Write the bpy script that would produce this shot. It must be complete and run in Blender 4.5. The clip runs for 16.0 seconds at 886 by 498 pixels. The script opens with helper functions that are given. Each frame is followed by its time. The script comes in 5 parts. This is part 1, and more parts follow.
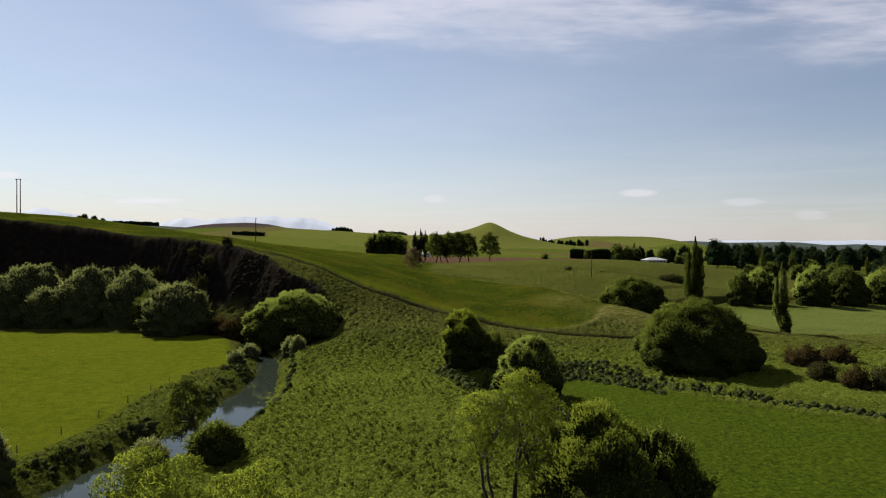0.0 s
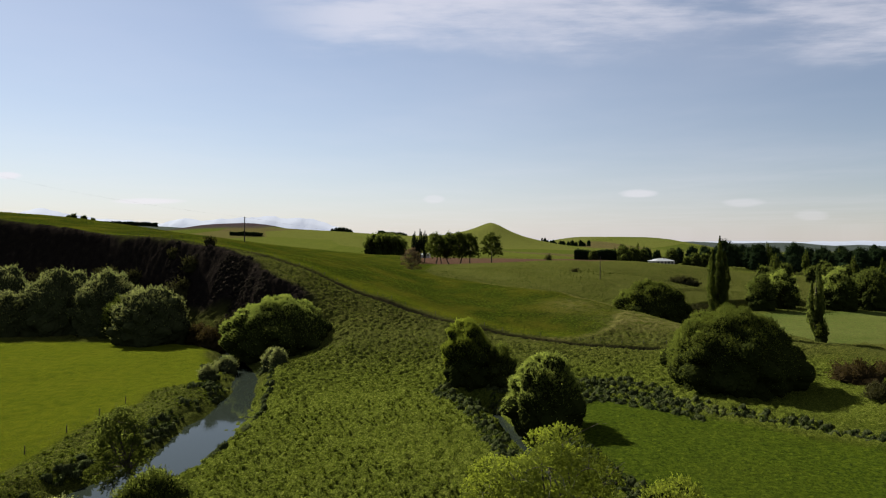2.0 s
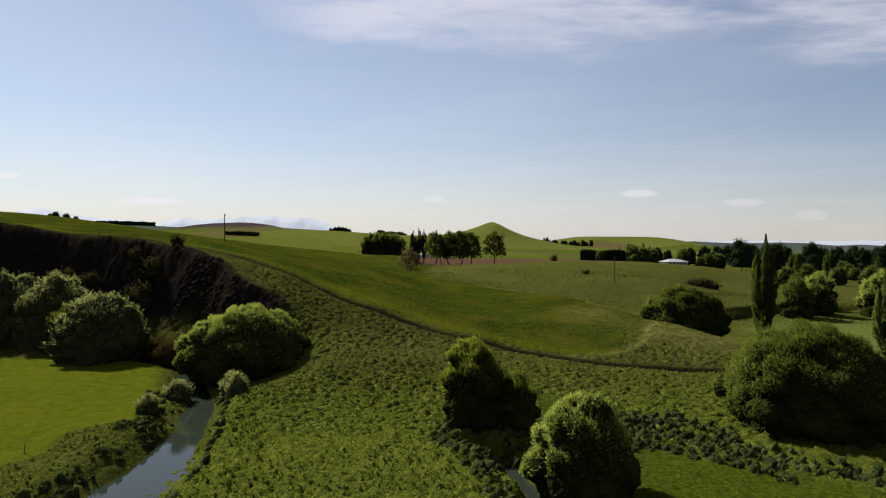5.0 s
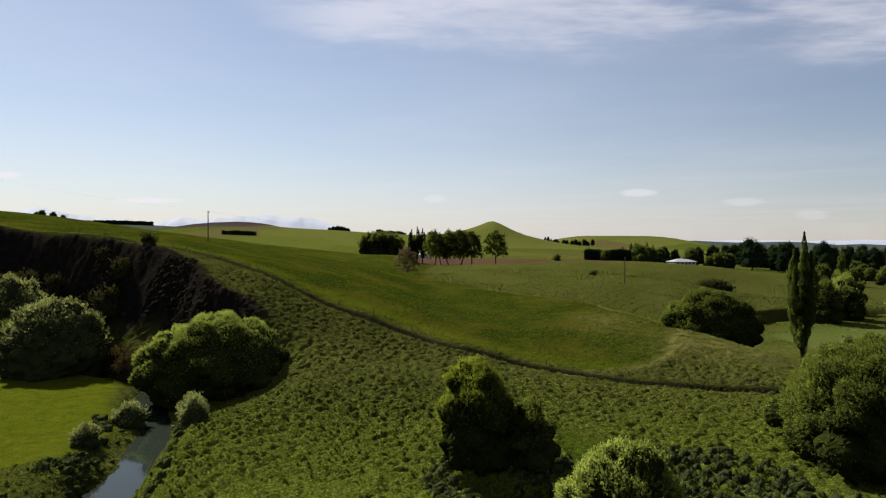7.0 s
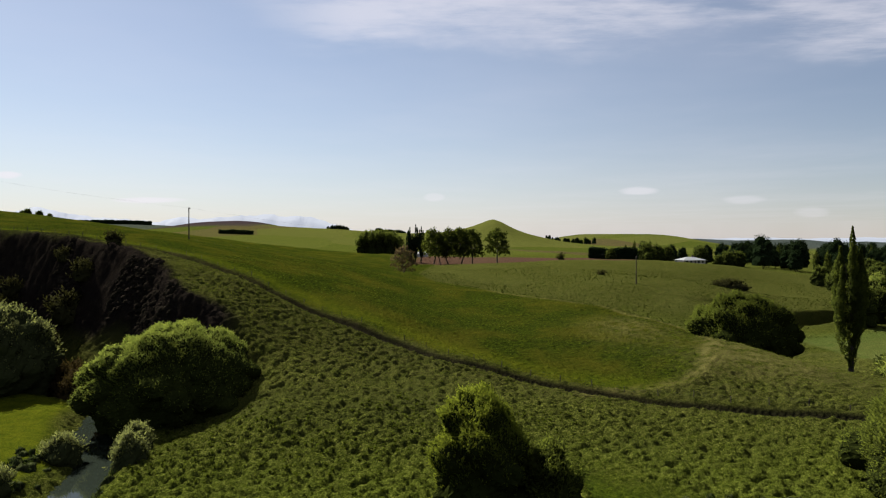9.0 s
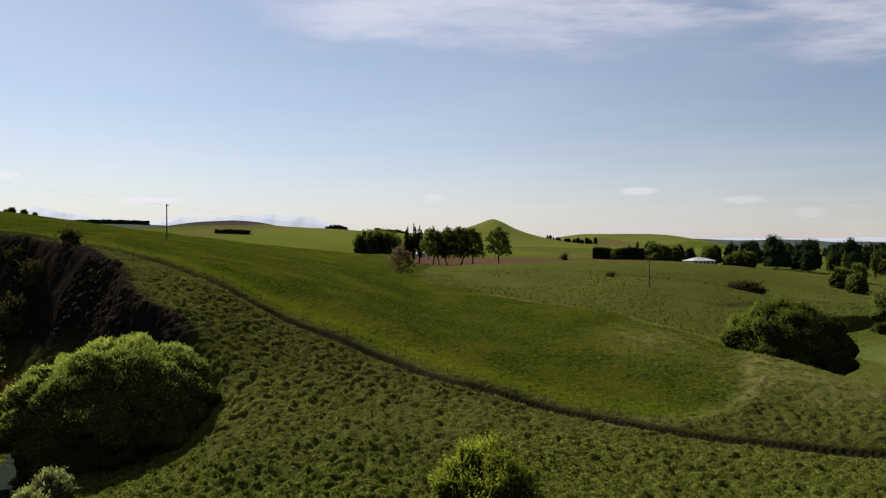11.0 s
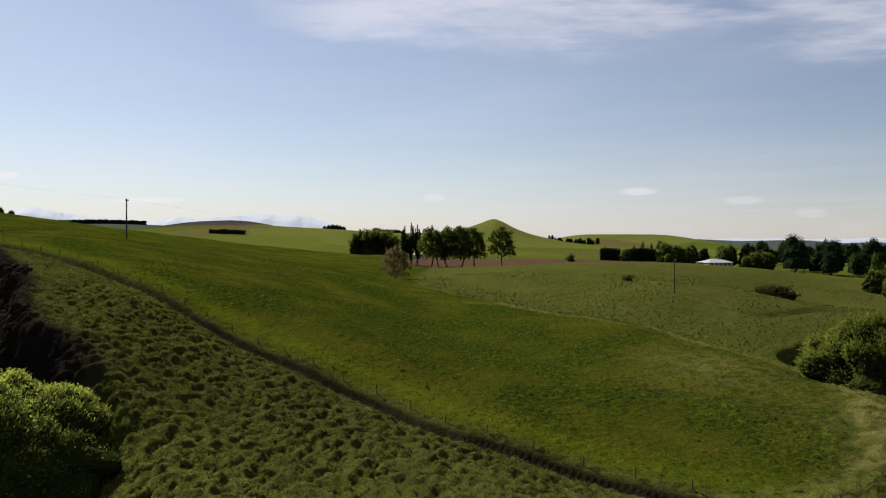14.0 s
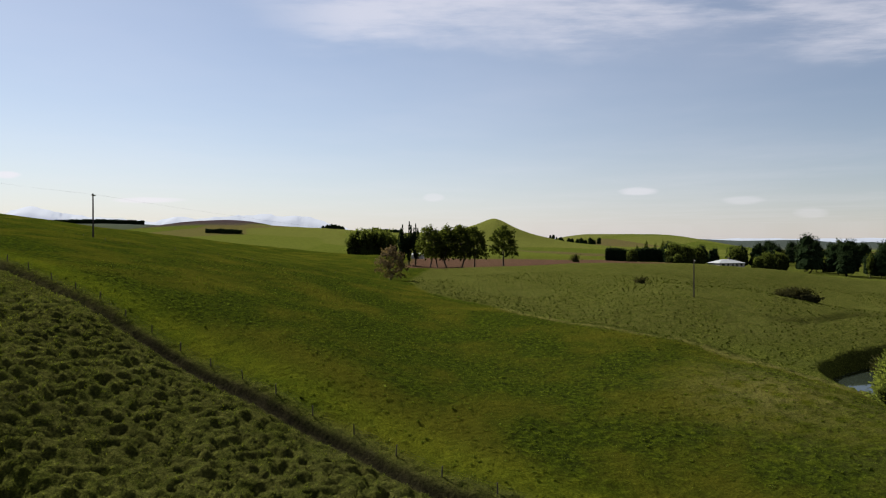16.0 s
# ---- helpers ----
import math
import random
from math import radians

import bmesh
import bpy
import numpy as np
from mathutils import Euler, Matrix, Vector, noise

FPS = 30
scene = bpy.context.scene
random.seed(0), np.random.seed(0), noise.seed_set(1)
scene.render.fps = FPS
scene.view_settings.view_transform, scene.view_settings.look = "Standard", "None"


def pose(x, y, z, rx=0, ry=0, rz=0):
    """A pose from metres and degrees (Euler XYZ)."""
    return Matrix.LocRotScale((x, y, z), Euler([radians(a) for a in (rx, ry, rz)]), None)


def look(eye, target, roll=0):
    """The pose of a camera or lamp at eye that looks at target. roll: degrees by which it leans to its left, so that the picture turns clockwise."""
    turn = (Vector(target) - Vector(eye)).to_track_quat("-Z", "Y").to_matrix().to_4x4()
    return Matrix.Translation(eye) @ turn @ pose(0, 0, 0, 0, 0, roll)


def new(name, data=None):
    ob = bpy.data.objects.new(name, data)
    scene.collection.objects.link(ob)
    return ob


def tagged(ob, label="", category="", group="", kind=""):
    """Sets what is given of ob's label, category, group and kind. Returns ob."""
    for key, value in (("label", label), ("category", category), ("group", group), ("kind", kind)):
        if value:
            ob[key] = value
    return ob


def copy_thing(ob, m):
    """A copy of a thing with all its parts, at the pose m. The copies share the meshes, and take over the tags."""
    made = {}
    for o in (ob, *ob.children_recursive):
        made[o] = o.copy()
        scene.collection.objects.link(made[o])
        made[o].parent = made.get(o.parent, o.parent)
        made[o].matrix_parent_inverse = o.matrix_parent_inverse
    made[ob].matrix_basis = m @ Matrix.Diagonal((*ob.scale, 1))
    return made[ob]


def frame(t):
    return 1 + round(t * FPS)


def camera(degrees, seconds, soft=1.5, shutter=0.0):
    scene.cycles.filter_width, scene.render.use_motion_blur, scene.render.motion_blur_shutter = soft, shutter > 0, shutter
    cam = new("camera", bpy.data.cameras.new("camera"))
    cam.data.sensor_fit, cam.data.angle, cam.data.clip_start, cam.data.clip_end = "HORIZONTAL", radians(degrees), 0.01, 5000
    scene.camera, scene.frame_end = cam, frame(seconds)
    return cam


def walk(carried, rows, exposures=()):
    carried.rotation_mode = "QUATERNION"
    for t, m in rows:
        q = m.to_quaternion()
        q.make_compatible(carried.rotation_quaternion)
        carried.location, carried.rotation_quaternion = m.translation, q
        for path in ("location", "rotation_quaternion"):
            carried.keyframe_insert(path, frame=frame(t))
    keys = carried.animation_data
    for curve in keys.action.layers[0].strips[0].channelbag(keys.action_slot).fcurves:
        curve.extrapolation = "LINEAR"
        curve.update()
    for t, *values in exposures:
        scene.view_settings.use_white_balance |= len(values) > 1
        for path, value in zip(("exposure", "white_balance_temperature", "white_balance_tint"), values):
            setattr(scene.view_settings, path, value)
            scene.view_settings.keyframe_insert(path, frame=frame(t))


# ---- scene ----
cam = camera(72.0, 16.0, soft=1.15)
METRES, EYE, TILT, LEAN, TURN = 115.0, 25.0, -0.25, 0.0, 0.0
LENS = 0.578  # sideways and turning parts of the rows, for this lens
ROWS = [
    (0.0, 0.0, 0.0, 0.0, 0.0, 0.0, 0.0),
    (0.5, -0.0002, 0.0319, 0.0, 0.01, 0.04, -0.01),
    (1.0, 0.0002, 0.0634, -0.0003, 0.04, 0.05, -0.01),
    (1.5, 0.001, 0.0947, -0.0, 0.08, 0.13, 0.01),
    (2.0, 0.0012, 0.1267, 0.0, 0.06, 0.1, -0.01),
    (2.5, 0.0013, 0.1585, -0.0001, 0.05, 0.12, -0.02),
    (3.0, 0.0019, 0.1902, 0.0003, 0.06, 0.11, -0.0),
    (3.5, 0.0023, 0.222, 0.001, 0.07, 0.08, 0.01),
    (6.0, 0.004, 0.3778, 0.003, 0.1, 0.07, -0.05),
    (6.5, 0.0054, 0.4092, 0.003, 0.09, 0.07, -0.04),
    (7.0, 0.0077, 0.4408, 0.0031, 0.08, -0.02, 0.01),
    (7.5, 0.0096, 0.4719, 0.0031, 0.08, -0.08, 0.08),
    (8.0, 0.0115, 0.5027, 0.0028, 0.09, -0.16, 0.16),
    (8.5, 0.0138, 0.5337, 0.0024, 0.12, -0.19, 0.24),
    (9.0, 0.0151, 0.5648, 0.0021, 0.12, -0.22, 0.3),
    (11.5, 0.0193, 0.7208, 0.0026, 0.06, -0.22, 0.29),
    (12.0, 0.0196, 0.7524, 0.0027, 0.06, -0.17, 0.3),
    (12.5, 0.02, 0.7838, 0.0036, 0.03, -0.17, 0.22),
    (13.0, 0.0209, 0.8149, 0.0043, 0.05, -0.16, 0.24),
    (13.5, 0.022, 0.8456, 0.0046, 0.05, -0.16, 0.2),
    (14.0, 0.0225, 0.8769, 0.0053, 0.03, -0.16, 0.22),
    (14.5, 0.0227, 0.9081, 0.0056, 0.01, -0.19, 0.19),
    (15.0, 0.0243, 0.9391, 0.0057, 0.02, -0.18, 0.14),
    (15.5, 0.0258, 0.9702, 0.0052, 0.02, -0.2, 0.2),
    (16.0, 0.027, 0.9993, 0.005, 0.01, -0.18, 0.22),
]
walk(cam, [(t, pose(0, 0, EYE, TILT, LEAN, TURN) @ pose(METRES * LENS * x, METRES * y, METRES * LENS * z, 90 + LENS * pitch, LENS * roll, LENS * yaw)) for t, x, y, z, yaw, pitch, roll in ROWS])

# ---- light ----
SUN_AZ, SUN_EL = radians(-44.0), radians(42.0)   # clockwise from +y; the sun stands ahead on the west side
world = bpy.data.worlds.new("sky")
scene.world = world
world.use_nodes = True
wn, wl = world.node_tree.nodes, world.node_tree.links
for n in list(wn):
    wn.remove(n)


def wnode(kind, **values):
    n = wn.new(kind)
    for key, value in values.items():
        n.inputs[key].default_value = value
    return n


sky = wn.new("ShaderNodeTexSky")
sky.sky_type, sky.sun_disc = "NISHITA", False
sky.sun_elevation, sky.sun_rotation = SUN_EL, SUN_AZ
sky.altitude, sky.air_density, sky.dust_density, sky.ozone_density = 100.0, 1.0, 0.2, 1.5
# thin cirrus: noise on a flat layer high above
coord = wn.new("ShaderNodeTexCoord")
axes = wn.new("ShaderNodeSeparateXYZ")
wl.new(coord.outputs["Generated"], axes.inputs[0])


def wmath(op, a, b=None, clamp=False):
    n = wn.new("ShaderNodeMath")
    n.operation, n.use_clamp = op, clamp
    for i, v in enumerate((a, b)):
        if isinstance(v, (int, float)):
            n.inputs[i].default_value = v
        elif v is not None:
            wl.new(v, n.inputs[i])
    return n.outputs[0]


up = wmath("MAXIMUM", axes.outputs[2], 0.03)
px, py = wmath("DIVIDE", axes.outputs[0], up), wmath("DIVIDE", axes.outputs[1], up)
plane = wn.new("ShaderNodeCombineXYZ")
wl.new(px, plane.inputs[0]), wl.new(py, plane.inputs[1])


def wnoise(scale, detail, rough, stretch):
    mp = wn.new("ShaderNodeMapping")
    mp.inputs["Scale"].default_value = stretch
    wl.new(plane.outputs[0], mp.inputs[0])
    n = wnode("ShaderNodeTexNoise", Scale=scale, Detail=detail, Roughness=rough)
    wl.new(mp.outputs[0], n.inputs["Vector"])
    return n.outputs[0]


def wrange(v, a, b):
    n = wnode("ShaderNodeMapRange", **{"From Min": a, "From Max": b})
    n.interpolation_type = "SMOOTHSTEP"
    wl.new(v, n.inputs[0])
    return n.outputs[0]


# a sheet of cirrus overhead, denser beyond a ragged edge
edge = wmath("ADD", py, wmath("MULTIPLY", wmath("SUBTRACT", wnoise(1.1, 5, 0.6, (1, 1, 1)), 0.5), 1.5))
sheet = wmath("MULTIPLY", wrange(edge, 3.35, 2.55), wrange(wnoise(1.6, 6, 0.62, (0.7, 1.6, 1)), 0.30, 0.62))
sheet = wmath("MULTIPLY", sheet, wrange(px, -0.95, -0.35))
veil = wmath("MULTIPLY", wrange(wnoise(0.35, 4, 0.6, (1, 1, 1)), 0.35, 0.8), 0.12)
cover = wmath("ADD", wmath("MULTIPLY", sheet, 0.5), veil)
# small lens-shaped clouds low over the horizon: bearing, height, half-width, half-height as slopes, density
ahead = wmath("MAXIMUM", axes.outputs[1], 0.05)
bear, rise = wmath("DIVIDE", axes.outputs[0], ahead), wmath("DIVIDE", axes.outputs[2], ahead)
fray = wmath("MULTIPLY", wmath("SUBTRACT", wnoise(0.9, 5, 0.6, (1, 0.5, 1)), 0.5), 1.6)
for a, e, w, h, k in [(0.321, 0.088, 0.030, 0.007, 0.42), (0.492, 0.073, 0.034, 0.007, 0.24), (0.603, 0.052, 0.028, 0.009, 0.2), (-0.481, 0.075, 0.055, 0.005, 0.6), (-0.715, 0.117, 0.022, 0.006, 0.7), (-0.015, 0.078, 0.016, 0.007, 0.3)]:
    u = wmath("DIVIDE", wmath("SUBTRACT", bear, a), w)
    v = wmath("DIVIDE", wmath("SUBTRACT", rise, e), h)
    q = wmath("ADD", wmath("ADD", wmath("MULTIPLY", u, u), wmath("MULTIPLY", v, v)), fray)
    cover = wmath("ADD", cover, wmath("MULTIPLY", wrange(q, 1.5, 0.2), k))
cover = wmath("MULTIPLY", cover, 1.0, clamp=True)
haze = wmath("POWER", wmath("SUBTRACT", 1.0, wmath("MAXIMUM", axes.outputs[2], 0.0)), 11.0)
white = wn.new("ShaderNodeRGB")
white.outputs[0].default_value = (8.2, 7.9, 8.5, 1)
pale = wn.new("ShaderNodeRGB")
pale.outputs[0].default_value = (5.4, 5.5, 5.8, 1)


def wmix(f, a, b):
    n = wn.new("ShaderNodeMix")
    n.data_type = "RGBA"
    wl.new(f, n.inputs[0]), wl.new(a, n.inputs[6]), wl.new(b, n.inputs[7])
    return n.outputs[2]


# the haze is brightest towards the sun and thins away from it
toward = wmath("ADD", wmath("MULTIPLY", axes.outputs[0], math.sin(SUN_AZ)), wmath("MULTIPLY", axes.outputs[1], math.cos(SUN_AZ)))
sunward = wmath("ADD", wmath("MULTIPLY", wrange(toward, -0.3, 0.6), 0.7), 0.3)
tone = wmix(wmath("MULTIPLY", wmath("ADD", wmath("MULTIPLY", haze, 0.72), 0.20), sunward), sky.outputs[0], pale.outputs[0])
tint = wn.new("ShaderNodeMix")
tint.data_type, tint.blend_type = "RGBA", "MULTIPLY"
tint.inputs[0].default_value, tint.inputs[7].default_value = 1.0, (1.06, 0.99, 0.965, 1)
wl.new(tone, tint.inputs[6])
fall = wn.new("ShaderNodeMix")
fall.data_type, fall.blend_type = "RGBA", "MULTIPLY"
fall.inputs[7].default_value = (0.80, 0.82, 0.86, 1)
wl.new(wrange(toward, 0.75, 0.0), fall.inputs[0]), wl.new(tint.outputs[2], fall.inputs[6])
tone = wmix(cover, fall.outputs[2], white.outputs[0])
back = wnode("ShaderNodeBackground", Strength=0.0385)
wl.new(tone, back.inputs[0])
wout = wn.new("ShaderNodeOutputWorld")
wl.new(back.outputs[0], wout.inputs[0])

sun = new("sun", bpy.data.lights.new("sun", "SUN"))
sun.data.energy, sun.data.angle, sun.data.color = 5.0, radians(0.53), (1.0, 0.94, 0.84)
sun_dir = Vector((math.sin(SUN_AZ) * math.cos(SUN_EL), math.cos(SUN_AZ) * math.cos(SUN_EL), math.sin(SUN_EL)))
sun.matrix_world = look(sun_dir * 300, (0, 0, 0))
scene.view_settings.exposure = 1.5
tagged(sun, kind="structure")


# ---- materials ----
def material(name, rough=0.8):
    m = bpy.data.materials.new(name)
    m.use_nodes = True
    p = m.node_tree.nodes["Principled BSDF"]
    p.inputs["Roughness"].default_value = rough
    p.inputs["Specular IOR Level"].default_value = 0.2
    return m, m.node_tree.nodes, m.node_tree.links, p


def tex(m, scale, detail=4, rough=0.55, stretch=None, coords="Object"):
    """A noise at real-world size; returns its factor."""
    nodes, links = m.node_tree.nodes, m.node_tree.links
    c = nodes.new("ShaderNodeTexCoord")
    n = nodes.new("ShaderNodeTexNoise")
    n.inputs["Scale"].default_value, n.inputs["Detail"].default_value, n.inputs["Roughness"].default_value = scale, detail, rough
    if stretch:
        mp = nodes.new("ShaderNodeMapping")
        mp.inputs["Scale"].default_value = stretch
        links.new(c.outputs[coords], mp.inputs[0])
        links.new(mp.outputs[0], n.inputs["Vector"])
    else:
        links.new(c.outputs[coords], n.inputs["Vector"])
    return n.outputs[0]


def ramp(m, f, stops):
    n = m.node_tree.nodes.new("ShaderNodeValToRGB")
    e = n.color_ramp.elements
    while len(e) < len(stops):
        e.new(0.5)
    for el, (at, col) in zip(e, stops):
        el.position, el.color = at, (*col, 1)
    m.node_tree.links.new(f, n.inputs[0])
    return n.outputs[0]


def blend(m, f, a, b, kind="MIX"):
    n = m.node_tree.nodes.new("ShaderNodeMix")
    n.data_type, n.blend_type = "RGBA", kind
    for i, v in ((0, f), (6, a), (7, b)):
        if isinstance(v, (int, float)):
            n.inputs[i].default_value = v
        elif isinstance(v, tuple):
            n.inputs[i].default_value = (*v, 1)
        else:
            m.node_tree.links.new(v, n.inputs[i])
    return n.outputs[2]


def calc(m, op, a, b=0.0, clamp=False):
    n = m.node_tree.nodes.new("ShaderNodeMath")
    n.operation, n.use_clamp = op, clamp
    for i, v in enumerate((a, b)):
        if isinstance(v, (int, float)):
            n.inputs[i].default_value = v
        else:
            m.node_tree.links.new(v, n.inputs[i])
    return n.outputs[0]


def span(m, v, a, b):
    n = m.node_tree.nodes.new("ShaderNodeMapRange")
    n.interpolation_type = "SMOOTHSTEP"
    n.inputs["From Min"].default_value, n.inputs["From Max"].default_value = a, b
    m.node_tree.links.new(v, n.inputs[0])
    return n.outputs[0]


def attr(m, name):
    n = m.node_tree.nodes.new("ShaderNodeAttribute")
    n.attribute_name = name
    return n.outputs["Fac"]


def relief(m, p, height, strength, distance):
    n = m.node_tree.nodes.new("ShaderNodeBump")
    n.inputs["Strength"].default_value, n.inputs["Distance"].default_value = strength, distance
    m.node_tree.links.new(height, n.inputs["Height"])
    m.node_tree.links.new(n.outputs[0], p.inputs["Normal"])


# ground: the cover follows the plan (paddock, rough grass, dry grass, bare soil with painted shade, ploughed land)
m_ground, gn, gl, gp = material("pasture", 0.9)
n_fine, n_mid, n_big, n_huge = tex(m_ground, 3.2, 5, 0.7), tex(m_ground, 0.55, 4, 0.6), tex(m_ground, 0.07, 4, 0.6), tex(m_ground, 0.008, 4, 0.6)
n_speck = tex(m_ground, 1.7, 6, 0.75)
paddock = ramp(m_ground, n_speck, [(0.36, (0.007, 0.012, 0.001)), (0.5, (0.018, 0.029, 0.001)), (0.66, (0.049, 0.066, 0.003))])
paddock = blend(m_ground, span(m_ground, n_big, 0.42, 0.68), paddock, (0.042, 0.045, 0.003))
paddock = blend(m_ground, calc(m_ground, "MULTIPLY", attr(m_ground, "lush"), 0.75), paddock, ramp(m_ground, n_mid, [(0.3, (0.048, 0.067, 0.003)), (0.5, (0.070, 0.087, 0.004)), (0.72, (0.090, 0.102, 0.005))]))
paddock = blend(m_ground, calc(m_ground, "MULTIPLY", attr(m_ground, "fresh"), 0.85), paddock, ramp(m_ground, n_speck, [(0.36, (0.012, 0.023, 0.001)), (0.5, (0.030, 0.051, 0.002)), (0.66, (0.062, 0.086, 0.005))]))
rough = ramp(m_ground, n_fine, [(0.27, (0.006, 0.009, 0.001)), (0.48, (0.034, 0.045, 0.005)), (0.70, (0.128, 0.138, 0.028))])
# dull growth on mound, bank and upper slope, where it also paints shade
rough = blend(m_ground, calc(m_ground, "MULTIPLY", attr(m_ground, "heath_shade"), 0.85), rough, ramp(m_ground, n_speck, [(0.35, (0.005, 0.008, 0.001)), (0.5, (0.019, 0.025, 0.003)), (0.7, (0.060, 0.068, 0.012))]))
rough = blend(m_ground, span(m_ground, n_big, 0.45, 0.7), rough, (0.042, 0.051, 0.009))
# paler, greener rough grass on the low flats
rough = blend(m_ground, calc(m_ground, "MULTIPLY", attr(m_ground, "flat_grass"), 0.7), rough, ramp(m_ground, n_fine, [(0.27, (0.010, 0.017, 0.0015)), (0.47, (0.054, 0.074, 0.006)), (0.73, (0.145, 0.166, 0.028))]))
cover_c = blend(m_ground, attr(m_ground, "rough"), paddock, rough)
cover_c = blend(m_ground, calc(m_ground, "MULTIPLY", attr(m_ground, "pale"), 0.8), cover_c, ramp(m_ground, n_big, [(0.3, (0.048, 0.074, 0.013)), (0.7, (0.066, 0.090, 0.021))]))
cover_c = blend(m_ground, calc(m_ground, "MULTIPLY", attr(m_ground, "dry"), span(m_ground, n_mid, 0.3, 0.65)), cover_c, (0.100, 0.094, 0.028))
# bare earth, near black with the shade of scarp and fence bank painted in
soil_shade = ramp(m_ground, n_mid, [(0.3, (0.006, 0.006, 0.004)), (0.6, (0.012, 0.011, 0.007)), (0.8, (0.028, 0.023, 0.017))])
cover_c = blend(m_ground, attr(m_ground, "soil_shade"), cover_c, soil_shade)
patch = gn.new("ShaderNodeTexVoronoi")
patch.inputs["Scale"].default_value = 0.0055
pc = gn.new("ShaderNodeTexCoord")
gl.new(pc.outputs["Object"], patch.inputs["Vector"])
patch_f = gn.new("ShaderNodeSeparateColor")
gl.new(patch.outputs["Color"], patch_f.inputs[0])
fields = ramp(m_ground, patch_f.outputs[0], [(0.0, (0.036, 0.050, 0.006)), (0.35, (0.052, 0.066, 0.009)), (0.6, (0.064, 0.075, 0.014)), (0.8, (0.072, 0.078, 0.018)), (0.93, (0.058, 0.042, 0.022))])
far_mix = blend(m_ground, calc(m_ground, "MULTIPLY", n_huge, 0.7), fields, (0.052, 0.064, 0.010))
# distance haze painted bluish into the farthest hills' colour
far_mix = blend(m_ground, attr(m_ground, "far_haze"), far_mix, blend(m_ground, n_huge, (0.024, 0.034, 0.030), (0.042, 0.052, 0.046)))
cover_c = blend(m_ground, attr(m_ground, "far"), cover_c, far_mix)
cover_c = blend(m_ground, attr(m_ground, "plough"), cover_c, blend(m_ground, attr(m_ground, "far"), blend(m_ground, n_mid, (0.040, 0.024, 0.015), (0.070, 0.043, 0.027)), (0.030, 0.024, 0.024)))
cover_c = blend(m_ground, 1.0, cover_c, (0.0020, 0.0006, 0.0022), "ADD")
n_grain = tex(m_ground, 6.5, 5, 0.8)
cover_c = blend(m_ground, 1.0, cover_c, ramp(m_ground, n_grain, [(0.30, (0.28, 0.31, 0.38)), (0.5, (0.76, 0.76, 0.75)), (0.70, (1.34, 1.26, 1.12))]), "MULTIPLY")
gl.new(cover_c, gp.inputs["Base Color"])
gp.inputs["Specular IOR Level"].default_value = 0.0
relief(m_ground, gp, calc(m_ground, "ADD", calc(m_ground, "ADD", n_speck, calc(m_ground, "MULTIPLY", n_mid, 0.7)), calc(m_ground, "MULTIPLY", n_grain, 0.4)), 1.0, 0.45)


def leaf_material(name, dark, mid, light, glow=0.52):
    m, n, l, p = material(name, 0.6)
    info = n.new("ShaderNodeNewGeometry")
    mixed = calc(m, "ADD", calc(m, "MULTIPLY", info.outputs["Random Per Island"], 0.5), calc(m, "MULTIPLY", span(m, tex(m, 3.0, 4, 0.7), 0.3, 0.7), 0.5))
    col = ramp(m, mixed, [(0.0, dark), (0.35, mid), (0.7, mid), (1.0, light)])
    col = blend(m, span(m, tex(m, 0.35, 3), 0.35, 0.7), col, blend(m, 0.45, col, dark))
    p.inputs["Specular IOR Level"].default_value = 0.0
    l.new(blend(m, 1.0, col, (0.50, 0.50, 0.50), "MULTIPLY"), p.inputs["Base Color"])
    tr = n.new("ShaderNodeBsdfTranslucent")
    l.new(blend(m, 1.0, col, (1.5, 1.5, 0.9), "MULTIPLY"), tr.inputs[0])
    mx = n.new("ShaderNodeMixShader")
    mx.inputs[0].default_value = glow
    l.new(p.outputs[0], mx.inputs[1]), l.new(tr.outputs[0], mx.inputs[2])
    l.new(mx.outputs[0], n["Material Output"].inputs[0])
    return m


m_willow = leaf_material("willow_leaves", (0.108, 0.136, 0.032), (0.176, 0.212, 0.055), (0.256, 0.292, 0.098))
m_dark = leaf_material("dark_willow_leaves", (0.044, 0.055, 0.012), (0.078, 0.096, 0.021), (0.128, 0.150, 0.040))
m_young = leaf_material("young_willow_leaves", (0.098, 0.122, 0.016), (0.150, 0.180, 0.026), (0.210, 0.242, 0.048), 0.4)
m_silver = leaf_material("silver_leaves", (0.080, 0.091, 0.040), (0.138, 0.152, 0.069), (0.200, 0.216, 0.110))
m_poplar = leaf_material("poplar_leaves", (0.030, 0.040, 0.009), (0.054, 0.068, 0.014), (0.090, 0.106, 0.026), 0.4)
m_field = leaf_material("field_tree_leaves", (0.042, 0.055, 0.013), (0.074, 0.092, 0.024), (0.115, 0.134, 0.040))
# leaf mass under the shoots, dark to paint the crown's shade
m_leaf_shade = leaf_material("leaf_shade", (0.012, 0.016, 0.004), (0.024, 0.031, 0.007), (0.046, 0.056, 0.014), 0.0)
m_silver_shade = leaf_material("silver_leaf_shade", (0.022, 0.027, 0.011), (0.040, 0.048, 0.019), (0.068, 0.079, 0.034), 0.0)
m_pine = leaf_material("conifer_needles", (0.010, 0.018, 0.008), (0.018, 0.030, 0.012), (0.030, 0.044, 0.018), 0.12)
m_scrub = leaf_material("scrub_leaves", (0.020, 0.022, 0.010), (0.040, 0.040, 0.016), (0.065, 0.062, 0.026), 0.15)
m_russet = leaf_material("russet_twigs", (0.026, 0.020, 0.009), (0.046, 0.034, 0.015), (0.074, 0.056, 0.025), 0.2)
